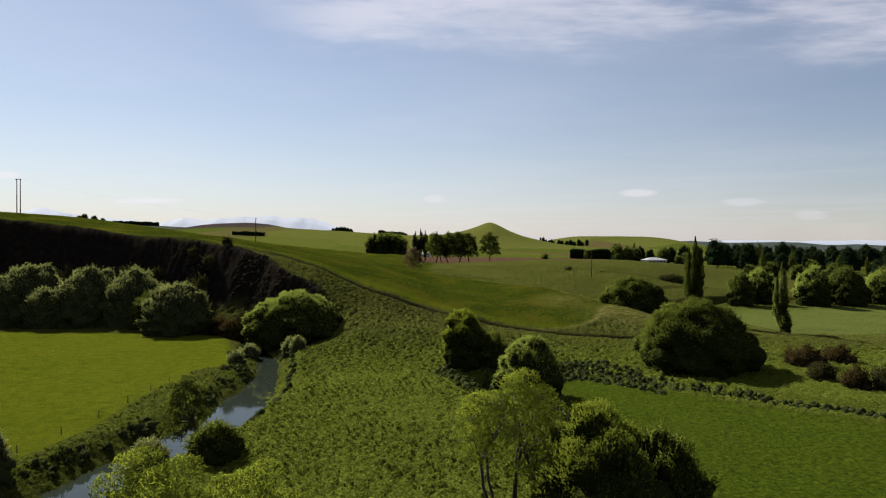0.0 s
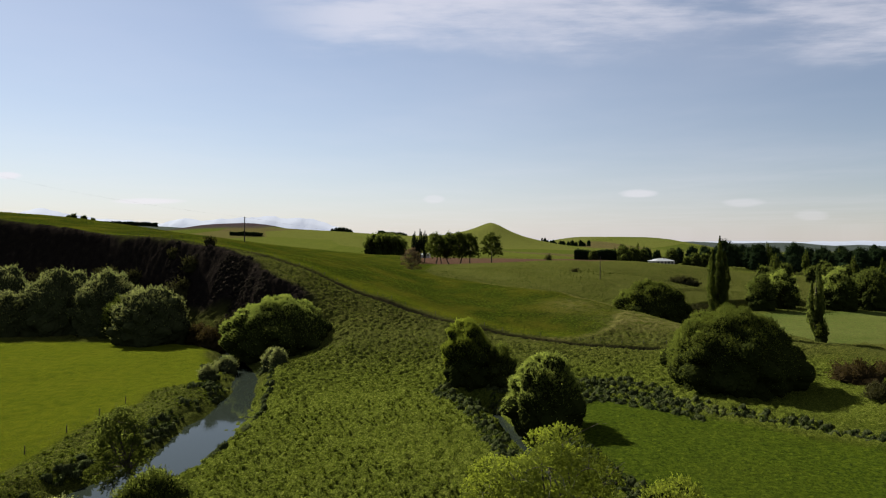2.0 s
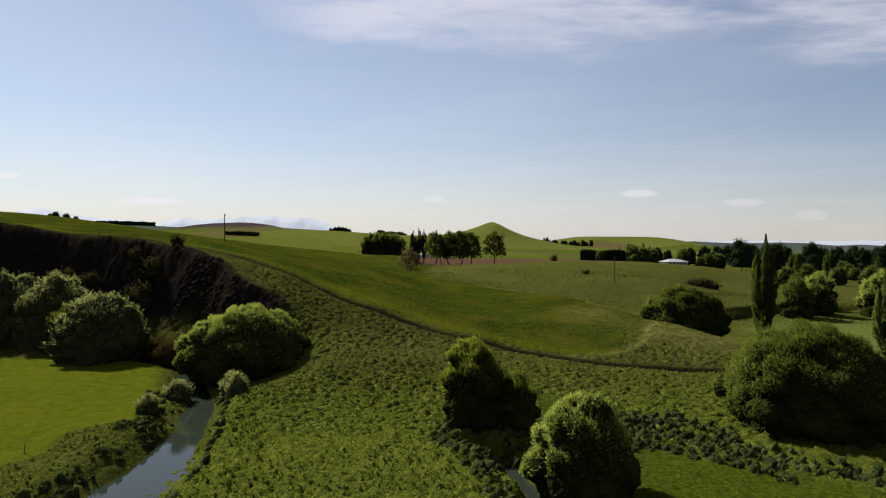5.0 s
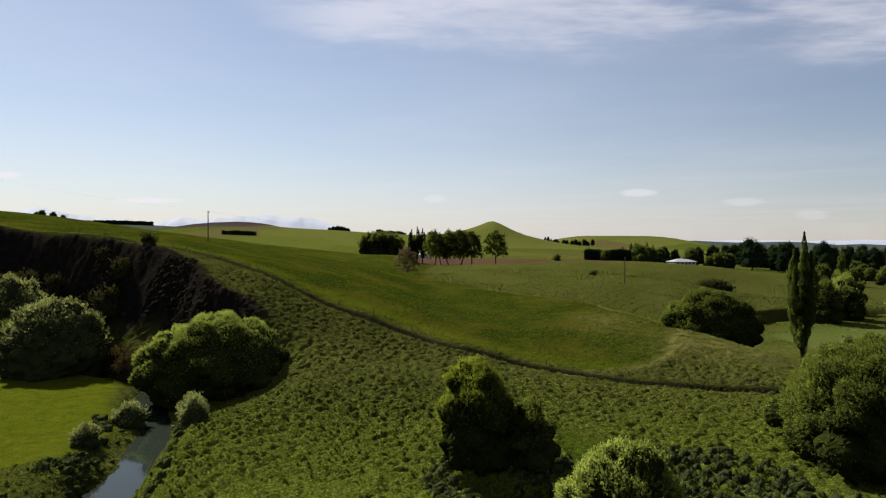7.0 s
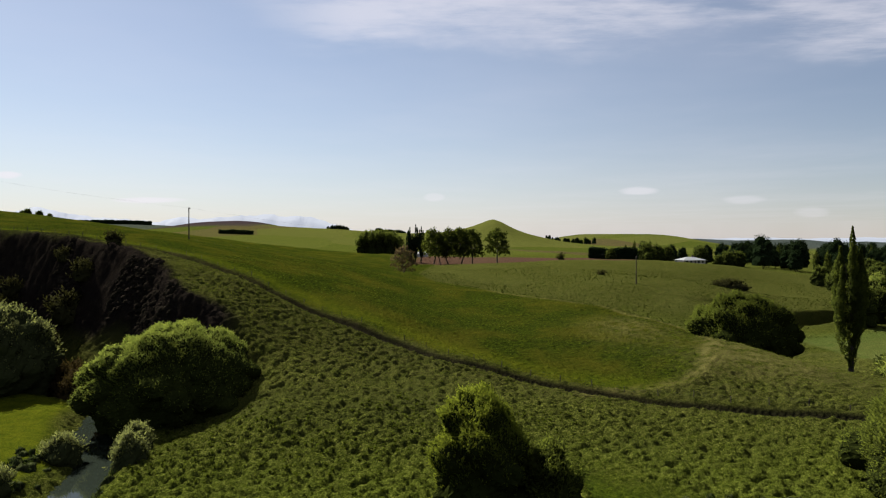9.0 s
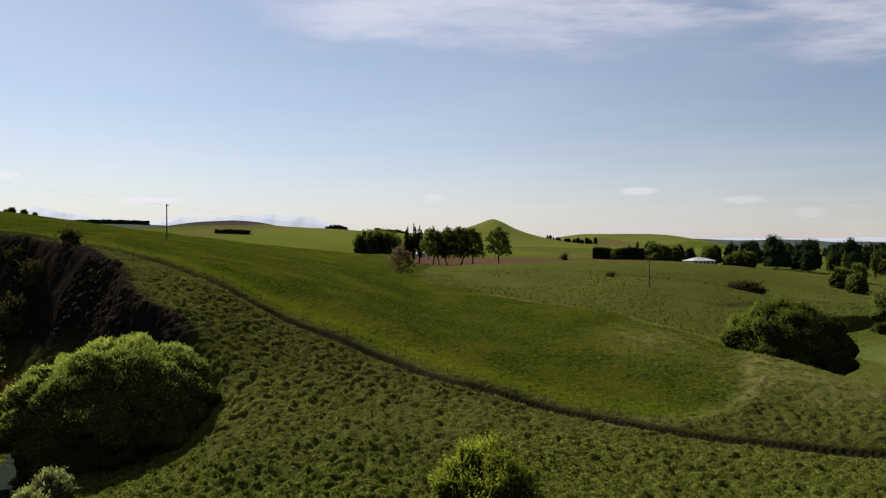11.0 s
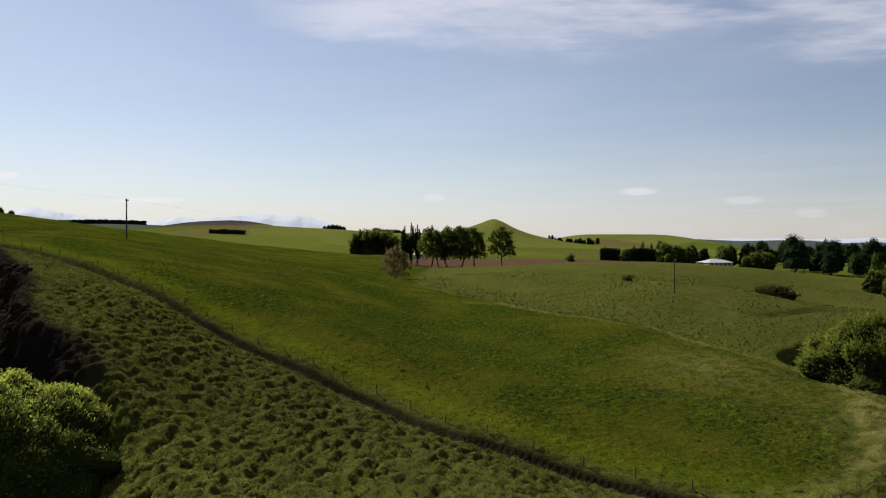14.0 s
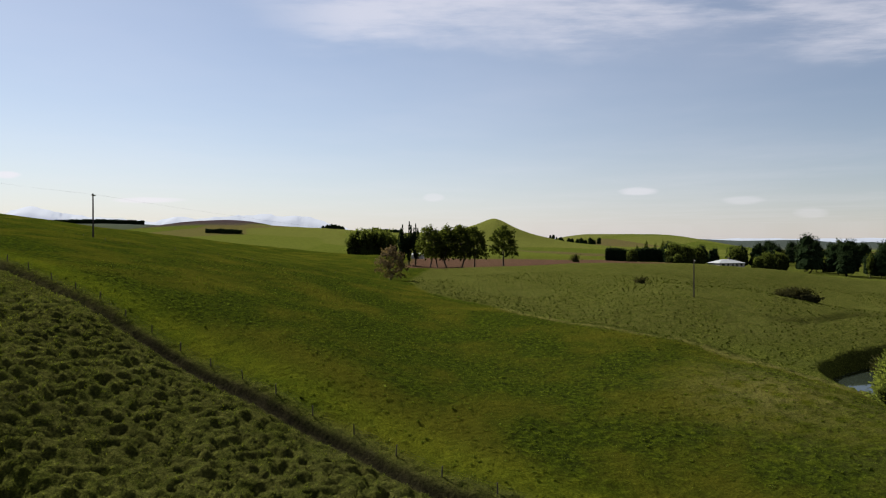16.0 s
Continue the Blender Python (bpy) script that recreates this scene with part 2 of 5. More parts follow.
m_twig = leaf_material("bare_twigs", (0.060, 0.044, 0.026), (0.115, 0.086, 0.052), (0.180, 0.140, 0.090), 0.25)
m_bark, bn, bl, bp = material("bark", 0.9)
bark_c = ramp(m_bark, tex(m_bark, 6, 5, 0.65, (1, 1, 0.25)), [(0.3, (0.018, 0.014, 0.011)), (0.7, (0.052, 0.043, 0.034))])
bl.new(bark_c, bp.inputs["Base Color"])
relief(m_bark, bp, tex(m_bark, 9, 4, 0.6, (1, 1, 0.2)), 0.8, 0.03)
m_pole, pn, pl, pp = material("weathered_pole", 0.85)
pl.new(ramp(m_pole, tex(m_pole, 8, 4, 0.6, (1, 1, 0.1)), [(0.3, (0.016, 0.013, 0.011)), (0.7, (0.042, 0.035, 0.030))]), pp.inputs["Base Color"])
m_wire, _, _, wp = material("wire", 1.0)
wp.inputs["Specular IOR Level"].default_value = 0.0
wp.inputs["Base Color"].default_value, wp.inputs["Metallic"].default_value = (0.03, 0.03, 0.03, 1), 0.0
m_porcelain, _, _, cp = material("porcelain", 0.25)
cp.inputs["Base Color"].default_value = (0.35, 0.33, 0.30, 1)
m_wall, _, hl, hp = material("weatherboard", 0.7)
hl.new(ramp(m_wall, tex(m_wall, 2.0), [(0.3, (0.22, 0.20, 0.17)), (0.7, (0.32, 0.30, 0.27))]), hp.inputs["Base Color"])
m_roof, _, rl, rp = material("painted_iron", 0.35)
rl.new(ramp(m_roof, tex(m_roof, 1.2), [(0.3, (0.16, 0.17, 0.17)), (0.7, (0.22, 0.23, 0.24))]), rp.inputs["Base Color"])
m_pane, _, _, gp2 = material("window_glass", 0.06)
gp2.inputs["Base Color"].default_value, gp2.inputs["Specular IOR Level"].default_value = (0.02, 0.025, 0.03, 1), 0.6
m_water, wan, wal, wap = material("stream_water", 0.04)
wap.inputs["Base Color"].default_value, wap.inputs["IOR"].default_value = (0.012, 0.016, 0.012, 1), 1.33
wap.inputs["Specular IOR Level"].default_value = 0.5
relief(m_water, wap, tex(m_water, 1.1, 3, 0.5), 0.03, 0.03)
m_blade = leaf_material("grass_blades", (0.034, 0.047, 0.006), (0.078, 0.100, 0.012), (0.165, 0.182, 0.040), 0.3)
m_far_grass = leaf_material("dull_grass_blades", (0.022, 0.031, 0.005), (0.046, 0.060, 0.010), (0.090, 0.102, 0.024), 0.3)
m_rush = leaf_material("rush_blades", (0.016, 0.0272, 0.008), (0.032, 0.0496, 0.0112), (0.064, 0.084, 0.0208), 0.2)
# the far range glows: emission stands for the pale haze before it
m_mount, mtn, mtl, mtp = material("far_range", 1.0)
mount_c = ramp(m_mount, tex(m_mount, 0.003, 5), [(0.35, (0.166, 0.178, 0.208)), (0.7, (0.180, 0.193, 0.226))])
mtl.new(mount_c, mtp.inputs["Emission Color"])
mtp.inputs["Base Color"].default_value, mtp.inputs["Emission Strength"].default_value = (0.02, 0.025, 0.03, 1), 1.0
# earth of the scarp clods, darkened to carry the scarp's shade
m_clod, con, col_, cop = material("shaded_earth", 1.0)
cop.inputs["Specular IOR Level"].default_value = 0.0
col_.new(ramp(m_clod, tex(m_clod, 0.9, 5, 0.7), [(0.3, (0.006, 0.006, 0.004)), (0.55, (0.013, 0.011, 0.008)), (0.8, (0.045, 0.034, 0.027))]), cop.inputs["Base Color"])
relief(m_clod, cop, tex(m_clod, 4.0, 5, 0.7), 1.0, 0.2)
m_rushes, ron, rol, rop = material("rush_clumps", 0.95)
rop.inputs["Specular IOR Level"].default_value = 0.0
r_geo = ron.new("ShaderNodeNewGeometry")
r_col = ramp(m_rushes, tex(m_rushes, 5.5, 5, 0.7, (1.0, 1.0, 0.35)), [(0.25, (0.006, 0.009, 0.003)), (0.5, (0.018, 0.024, 0.008)), (0.72, (0.075, 0.084, 0.034))])
r_col = blend(m_rushes, calc(m_rushes, "MULTIPLY", r_geo.outputs["Random Per Island"], 0.5), r_col, (0.024, 0.028, 0.011))
r_col = blend(m_rushes, calc(m_rushes, "MULTIPLY", span(m_rushes, tex(m_rushes, 0.07, 4, 0.6), 0.5, 0.72), 0.55), r_col, (0.050, 0.056, 0.016))
rol.new(r_col, rop.inputs["Base Color"])
relief(m_rushes, rop, tex(m_rushes, 7.0, 5, 0.75, (1.0, 1.0, 0.35)), 1.0, 0.18)


# ---- the lie of the land ----
def smooth(a, b, v):
    t = np.clip((v - a) / (b - a), 0, 1)
    return t * t * (3 - 2 * t)


def line_dist(x, y, pts):
    """Distance to a polyline, and the side of it (positive on its left as it runs)."""
    best, side = np.full(np.shape(x), 1e9), np.zeros(np.shape(x))
    for (x0, y0), (x1, y1) in zip(pts[:-1], pts[1:]):
        dx, dy = x1 - x0, y1 - y0
        t = np.clip(((x - x0) * dx + (y - y0) * dy) / (dx * dx + dy * dy), 0, 1)
        d = np.hypot(x - x0 - t * dx, y - y0 - t * dy)
        s = np.sign(dx * (y - y0) - dy * (x - x0))
        near = d < best - 1e-9
        best, side = np.where(near, d, best), np.where(near, s, side)
    return best, side


def curve(pts, n=8):
    """A Catmull-Rom line through the plan's points."""
    p = [np.array(q, float) for q in pts]
    p = [2 * p[0] - p[1], *p, 2 * p[-1] - p[-2]]
    out = []
    for a, b, c, d in zip(p, p[1:], p[2:], p[3:]):
        for k in range(n):
            t = k / n
            out.append(0.5 * (2 * b + (c - a) * t + (2 * a - 5 * b + 4 * c - d) * t * t + (3 * b - a - 3 * c + d) * t ** 3))
    return [tuple(q) for q in out + [p[-2]]]


def cells(x, y, size, seed=0):
    """Distance to the nearest of scattered points, one to a square of that size, in squares; and that point's own random number."""
    u, v = x / size, y / size
    iu, iv = np.floor(u), np.floor(v)
    best, own = np.full(np.shape(x), 9.0), np.zeros(np.shape(x))
    for du in (-1, 0, 1):
        for dv in (-1, 0, 1):
            a, b = iu + du, iv + dv
            h = np.abs(np.sin(a * 127.1 + b * 311.7 + seed * 74.7) * 43758.5453)
            g = np.abs(np.sin(a * 269.5 + b * 183.3 + seed * 19.3) * 24634.6345)
            d = np.hypot(u - a - h % 1, v - b - g % 1)
            near = d < best
            best, own = np.where(near, d, best), np.where(near, (h * 7) % 1, own)
    return best, own


def knobs(p, size, seed=0):
    """Rounded knobs packed in space: 1 at the middle of each, 0 in the gaps between them."""
    q = p / size
    base = np.floor(q)
    best = np.full(len(p), 9.0)
    for k in range(27):
        c = base + np.array((k % 3 - 1, k // 3 % 3 - 1, k // 9 - 1))
        h = np.abs(np.sin(c @ np.array((127.1, 311.7, 74.7)) + seed) * 43758.5453) % 1
        g = np.abs(np.sin(c @ np.array((269.5, 183.3, 246.1)) + seed) * 24634.6345) % 1
        f = np.abs(np.sin(c @ np.array((113.5, 271.9, 124.6)) + seed) * 31415.9265) % 1
        best = np.minimum(best, np.linalg.norm(q - c - np.stack([h, g, f], 1), axis=1))
    return np.sqrt(np.maximum(0, 1 - (best / 0.85) ** 2))


def waves(x, y, size, seed=0):
    """Smooth value noise, -1 to 1."""
    u, v = x / size, y / size
    iu, iv = np.floor(u), np.floor(v)
    fu, fv = u - iu, v - iv
    fu, fv = fu * fu * (3 - 2 * fu), fv * fv * (3 - 2 * fv)

    def h(a, b):
        return (np.abs(np.sin(a * 127.1 + b * 311.7 + seed * 53.1) * 43758.5453) % 1) * 2 - 1
    return (h(iu, iv) * (1 - fu) + h(iu + 1, iv) * fu) * (1 - fv) + (h(iu, iv + 1) * (1 - fu) + h(iu + 1, iv + 1) * fu) * fv


# heights that the land is drawn through: valley floor, the face below the fence, the paddock on the spur, and the country behind
VALLEY = [(-30, 40, 1.8), (40, 40, 1.8), (0, 80, 1.8), (70, 85, 1.6), (35, 108, 1.6), (75, 118, 1.6), (115, 150, 2.0), (110, 200, 2.0), (-26, 108, 2.2), (12, 114, 2.2), (170, 240, 2.0), (200, 120, 2.0), (160, 60, 2.0)]
FACE = [(-16, 126, 3.6), (-23, 151, 8.2), (-22, 159, 9.8), (-31, 164, 14.4), (-40, 172, 18.2), (2, 140, 5.0), (17, 138, 3.8), (38, 133, 3.6), (40, 123, 2.4), (49, 150, 6.4), (40, 153, 7.0), (47, 160, 8.4), (66, 150, 4.0), (75, 168, 2.5), (58, 176, 3.6)]
FENCED = [(-68, 197, 25.6), (-45, 186.5, 21.0), (-35, 181.5, 18.1), (-26, 176.5, 15.1), (-18, 172, 12.8), (-10, 167, 10.5), (-4, 163.5, 8.9), (3, 158.5, 7.5), (14, 153.5, 5.7), (24, 149, 4.7), (36, 143.5, 4.5), (48, 139.5, 4.7)]
SPUR = [(-12, 184, 13.6), (35, 165, 8.0), (46, 181, 8.3), (40, 193, 9.7), (37, 203, 10.4), (26, 214, 11.2), (16, 230, 11.6), (10, 246, 11.8), (0, 266, 12.4), (3, 192, 9.6), (-2, 225, 12.2), (-8, 298, 13.3), (-78, 254, 27.0), (-45, 240, 21.5), (62, 200, 3.0), (76, 224, 1.4), (46, 236, 6.4), (30, 250, 8.0), (14, 276, 9.8)]
BEHIND = [(-40, 340, 17.0), (-16, 325, 13.0), (0, 427, 13.0), (-98, 436, 21.0), (-69, 645, 18.0), (65, 270, 11.5), (95, 290, 10.5), (60, 365, 16.4), (120, 318, 5.6), (135, 365, 14.0), (150, 345, 7.5), (149, 432, 13.0), (120, 490, 14.5), (60, 460, 15.0), (-110, 204, 29.0), (-155, 212, 33.0), (-187, 263, 39.4), (-260, 230, 40.0), (-260, 420, 46.0), (250, 380, 3.0), (300, 700, 6.0), (100, 700, 16.0), (-250, 700, 36.0)]
KNOTS = np.array(VALLEY + FACE + FENCED + SPUR + BEHIND, float)
REACH = 14.0


def kernel(r2):
    return np.sqrt(r2 + REACH * REACH)


_d2 = ((KNOTS[:, None, :2] - KNOTS[None, :, :2]) ** 2).sum(-1)
_n = len(KNOTS)
_a = np.zeros((_n + 1, _n + 1))
_a[:_n, :_n] = -kernel(_d2) + np.eye(_n) * -0.0
_a[:_n, _n] = _a[_n, :_n] = 1
WEIGHTS = np.linalg.solve(_a, np.append(KNOTS[:, 2], 0))

SCARP = curve([(-420, 240), (-250, 238), (-164, 226), (-107, 208), (-73, 191), (-57, 179), (-49, 172), (-43.5, 165), (-38.5, 159), (-31, 154.5), (-24, 148.5), (-20, 141), (-23, 130), (-34, 117), (-34, 100), (-31, 82), (-33, 60), (-40, 30)])
STREAM = curve([(-120, -420), (-60, -120), (-40, 28), (-36, 62), (-31.8, 82), (-31.2, 97), (-32.4, 108), (-35.6, 124), (-40, 136), (-45.5, 146), (-50, 156), (-61, 165), (-86, 174), (-120, 184), (-180, 188), (-300, 192)])
ARM = curve([(150, -380), (60, -90), (22, 34), (17, 58), (11.5, 80), (9.5, 92), (8.5, 100), (4, 110)])
REACHES = curve([(260, 300), (140, 252), (97, 236), (76, 223), (69, 205), (67, 190), (70, 176)])
DITCH = curve([(8, 104), (18, 110), (27, 112), (40, 101), (58, 85), (90, 66)])
FENCE = curve([(-190, 232), (-110, 212)] + [(a, b) for a, b, _ in FENCED] + [(58, 136)])
RIM = curve([(20, 148), (30, 149.5), (37, 152), (42, 159), (46, 168), (48, 181), (42, 194), (38, 204), (27, 215), (17, 231), (11, 247), (1, 267), (-7, 298), (-10, 330), (-4, 400), (-10, 560)])
SLIP = curve([(68, 268), (72, 260), (79, 255), (88, 256), (97, 262), (108, 270), (124, 282)])
HEDGEBANK = curve([(-120, 262), (-78, 254), (-56, 262), (-40, 285), (-28, 300)])


def land(x, y, detail=True):
    """The ground's height, and what covers it."""
    x, y = np.asarray(x, float), np.asarray(y, float)
    z = np.full(x.shape, WEIGHTS[_n])
    for (kx, ky, _), w in zip(KNOTS, WEIGHTS[:_n]):
        z = z - w * kernel((x - kx) ** 2 + (y - ky) ** 2)
    # distant country
    far = smooth(520, 900, y) * 1.0
    far = np.maximum(far, smooth(300, 700, np.abs(x)))
    hills = 8 + 0 * x
    hills = hills + 55 * np.exp(-((x + 420) / 420) ** 2 - ((y - 1350) / 430) ** 2) + 16 * np.exp(-((x + 490) / 120) ** 4 - ((y - 1440) / 130) ** 2)
    hills = hills + 105 * np.exp(-((x + 1300) / 750) ** 2 - ((y - 2500) / 700) ** 2)
    hills = hills + 15 * np.exp(-((x - 90) / 330) ** 2 - ((y - 1200) / 280) ** 2)
    cone = np.hypot((x - 90) / 58, (y - 1150) / 80)
    hills = hills + 38 * np.exp(0.18 - np.sqrt(cone ** 2 + 0.032))
    hills = hills + 46 * np.exp(-((x - 480) / 225) ** 4 - ((y - 1750) / 300) ** 2)
    hills = hills + (34 + 14 * waves(x, y, 420, 41) + 8 * waves(x, y, 150, 42)) * np.exp(-((x - 1700) / 1300) ** 2 - ((y - 3300) / 500) ** 2)
    hills = hills + 25 * np.exp(-((x + 330) / 160) ** 2 - ((y - 300) / 200) ** 2)
    z = z * (1 - far) + hills * far
    # scarp above the stream
    d, s = line_dist(x, y, SCARP)
    sd = -d * s * -1
    wob = 2.0 * waves(x, y, 11, 3) + 0.6 * waves(x, y, 3.5, 4)
    foot = 1.8 + 0.25 * waves(x, y, 30, 5)
    ease = smooth(-40, -28, x) * smooth(158, 148, y)
    slack = smooth(-46, -72, x)
    cut_at = sd + (1 - 0.85 * slack) * wob * smooth(125, 145, y)
    cut = smooth(-5.5 - 4 * ease, 2.5 + 4 * ease, cut_at) * (1 - slack) + slack * np.clip(0.8 * (cut_at + 9.5) / 11.5 + 0.2 * smooth(-9.5, 2, cut_at), 0, 1)
    low = (y < 900) & (sd < 8)
    z = np.where(low, foot + (z - foot) * cut, z)
    # bare earth over the scarp face, its colour also carrying the face's shade
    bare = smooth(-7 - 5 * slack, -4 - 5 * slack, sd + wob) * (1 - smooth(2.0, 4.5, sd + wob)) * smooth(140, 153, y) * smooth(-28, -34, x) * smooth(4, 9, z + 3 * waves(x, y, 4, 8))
    # stream, its arm, the far reach and the ditch
    for pts, half, bank in ((STREAM, 3.1 - 2.2 * smooth(99, 122, y), 5.5), (ARM, 1.0, 2.0), (REACHES, 4.5, 2.0)):
        q, _ = line_dist(x, y, pts)
        q = q + 0.7 * waves(x, y, 4, 6)
        z = np.where(q < 14, np.minimum(z, -0.9 + (z + 0.9) * smooth(half - 0.8, half + bank, q)), z)
    qd, _ = line_dist(x, y, DITCH)
    z = z - 0.9 * (1 - smooth(0.5, 3.5, qd))
    # covers
    fd, fs = line_dist(x, y, FENCE)
    above = smooth(-1.0, 1.2, fd * fs + 0.7 * waves(x, y, 5, 9))
    rd, rs = line_dist(x, y, RIM)
    tip = smooth(-1.5, 1.0, rd * rs + 0.8 * waves(x, y, 6, 10))
    pad_hill = above * tip * (y > 140)
    qs, ss = line_dist(x, y, STREAM)
    bend = smooth(110, 124, y)
    pad_left = smooth(8.0 - 5 * bend, 10.5 - 5 * bend, qs + 1.3 * waves(x, y, 6, 11)) * smooth(-44.2, -46.4, x - 7 * bend + 0.9 * waves(x, y, 5, 18)) * (sd < -3) * (x < -30) * smooth(-166, -160, -y + 2 * waves(x, y, 8, 2))
    qa, _ = line_dist(x, y, ARM)
    pad_right = smooth(2.5, 5.0, qd) * (x > 14) * smooth(118, 108, y + 0.75 * (x - 30)) * smooth(4, 7, qa)
    pad_far = smooth(86, 90, x) * smooth(152, 156, y - 0.12 * (x - 90)) * smooth(214, 206, y - 0.2 * (x - 90))
    smooth_ground = np.clip(np.maximum.reduce([pad_hill, pad_left, pad_right * 0.9, pad_far]), 0, 1)
    rough = 1 - np.maximum(smooth_ground, far)
    dry = 0.4 * pad_far + np.exp(-((x - 50) / 10) ** 2 - ((y - 158) / 9) ** 2) + 0.6 * np.exp(-((x - 36) / 8) ** 2 - ((y - 178) / 9) ** 2) + 0.7 * np.exp(-(rd / 1.3) ** 2) * (y < 240) + 0.22 * rough * smooth(130, 150, y) * (y < 200) + 0.2 * smooth(228, 250, y) * rough * (y < 400)
    plough = smooth(395, 405, y + 0.1 * x) * smooth(560, 540, y) * smooth(-22, -14, x) * smooth(112, 104, x - 0.1 * (y - 400))
    plough = np.maximum(plough, smooth(125, 105, np.abs(x + 485 + 8 * waves(x, y, 60, 22))) * smooth(1200, 1290, y) * smooth(1560, 1540, y))
    # dark band along the fence bank, its shade painted as earth
    bank_shade = np.exp(-((fd * fs + 1.1) / 0.5) ** 2) * (np.abs(x) < 130)
    soil_shade = np.clip(np.maximum(bare, bank_shade * 0.9), 0, 1)
    if detail:
        sx_, sy_ = x * 0.68 + 0.25 * waves(x, y, 2.3, 31), y * 1.3 + 0.25 * waves(x, y, 2.1, 32)
        c, own = cells(sx_, sy_, 0.74)
        c3, own3 = cells(x, y, 0.62, 6)
        hum = np.sqrt(np.maximum(0, 1 - (c / 0.70) ** 2)) * (0.5 + 0.5 * own) + 0.38 * np.maximum(0, 1 - (c3 / 0.7) ** 2) * own3
        amp = rough * (1 - np.exp(-((fd * fs + 0.9) / 0.9) ** 2) * (np.abs(x) < 130)) * smooth(40, 56, y) * (y < 330) * (0.72 + 0.22 * waves(x, y, 12, 12)) * (1 - 0.55 * np.exp(-((x - 48) / 12) ** 2 - ((y - 156) / 12) ** 2)) * np.where((y < 206) & (np.abs(x) < 96), 1, 0.45) * np.where((x < -30) & (y < 146), 0.62, 1)
        swale = np.exp(-(qd / 4.5) ** 2) * rough
        z = z + hum * (amp + 0.35 * swale)
        c2, own2 = cells(x, y, 0.9, 3)
        z = z + np.maximum(0, 1 - (c2 / 0.55) ** 2) * own2 ** 2 * 0.24 * smooth_ground * np.where(x < -42, 0.4, 1) * (y < 300)
        z = z + 0.22 * waves(x, y, 7, 13) + 0.5 * waves(x, y, 22, 14) * smooth(40, 200, y)
        z = z + bare * (0.7 * waves(x, y, 4.5, 15) + 0.4 * waves(x, y, 1.4, 16))
        z = z - 0.8 * (1 - smooth(-1.2, -0.75, fd * fs)) * np.exp(-np.maximum(0, -fd * fs - 1.8) / 5.0) * (fd < 30) * (np.abs(x) < 130)
        sl, ss_ = line_dist(x, y, SLIP)
        z = z - 0.8 * smooth(-0.6, 0.6, -sl * ss_) * np.exp(-np.maximum(0, -sl * ss_) / 6) * (sl < 25) * smooth(64, 70, x) * smooth(126, 110, x)
        hb, _ = line_dist(x, y, HEDGEBANK)
        z = z - 0.7 * np.exp(-(hb / 1.6) ** 2)
    fresh = np.clip(np.maximum(pad_right, 0.75 * pad_far), 0, 1)
    # last value: darker cover, on the upper slope painting its turn from the sun
    return z, rough, np.clip(dry, 0, 1), soil_shade, plough, far, np.clip(pad_left + 0.6 * np.exp(-((fd * fs - 3.2) / 2.6) ** 2) * (y < 230) * (x < 40), 0, 1), fresh, np.clip(np.maximum(0.55 * smooth(222, 245, y) * rough * (y < 400) + 0.9 * rough * smooth(143, 157, y + 0.15 * x) * (y < 222) * smooth(54, 36, x), 0.6 * rough * (ss > 0) * smooth(9, 6, qs) * smooth(118, 108, y) * (x > -60)), 0, 1)


def ground_at(x, y):
    return float(land(np.array([x]), np.array([y]), False)[0][0])


def graded(lo, hi, step, ends, growth):
    """Grid lines: even between lo and hi, then ever wider to both ends."""
    mid = list(np.arange(lo, hi, step))
    a, s = [], step
    v = lo
    while v > ends[0]:
        s *= growth
        v -= s
        a.append(v)
    b, s, v = [], step, mid[-1]
    while v < ends[1]:
        s *= growth
        v += s
        b.append(v)
    return np.array(a[::-1] + mid + b)


def grid_mesh(name, gx, gy, gz):
    nx, ny = len(gx), len(gy)
    xx, yy = np.meshgrid(gx, gy)
    verts = np.stack([xx.ravel(), yy.ravel(), gz.ravel()], 1).astype(np.float32)
    i = np.arange((ny - 1) * (nx - 1))
    r, c = i // (nx - 1), i % (nx - 1)
    a = r * nx + c
    return mesh_of(name, verts, np.stack([a, a + 1, a + nx + 1, a + nx], 1))


def mesh_of(name, verts, faces, normals=None, soft=True):
    """A mesh from arrays of corners and of faces with equal numbers of corners; normals, where given, round off the shading of leaves."""
    me = bpy.data.meshes.new(name)
    k = faces.shape[1]
    me.vertices.add(len(verts)), me.loops.add(faces.size), me.polygons.add(len(faces))
    me.vertices.foreach_set("co", np.asarray(verts, np.float32).ravel())
    me.loops.foreach_set("vertex_index", np.asarray(faces, np.int32).ravel())
    me.polygons.foreach_set("loop_start", np.arange(0, faces.size, k, dtype=np.int32))
    me.polygons.foreach_set("use_smooth", np.full(len(faces), soft))
    me.update(calc_edges=True)
    if normals is not None:
        me.normals_split_custom_set_from_vertices(normals)
    return me


gx = graded(-45, 50, 0.265, (-4800, 4800), 1.08)
gx = np.concatenate([graded(-96, -45.3, 0.62, (-4800, -45), 1.08), gx[gx > -45.2]])
gx = np.concatenate([gx[gx < 50.2], graded(50.4, 96, 0.62, (50.3, 4800), 1.08)])
gx = np.unique(np.round(gx, 3))
gx = gx[np.r_[True, np.diff(gx) > 0.05]]
gy = graded(112, 177, 0.255, (99, 178), 1.06)
gy = np.concatenate([gy[gy < 176.9], np.arange(177.2, 206, 0.5), graded(206.2, 292, 0.95, (206.2, 4800), 1.06)])
gy = np.concatenate([graded(52, 98.8, 0.45, (-900, 98), 1.12), gy[gy > 99.3]])
XX, YY = np.meshgrid(gx, gy)
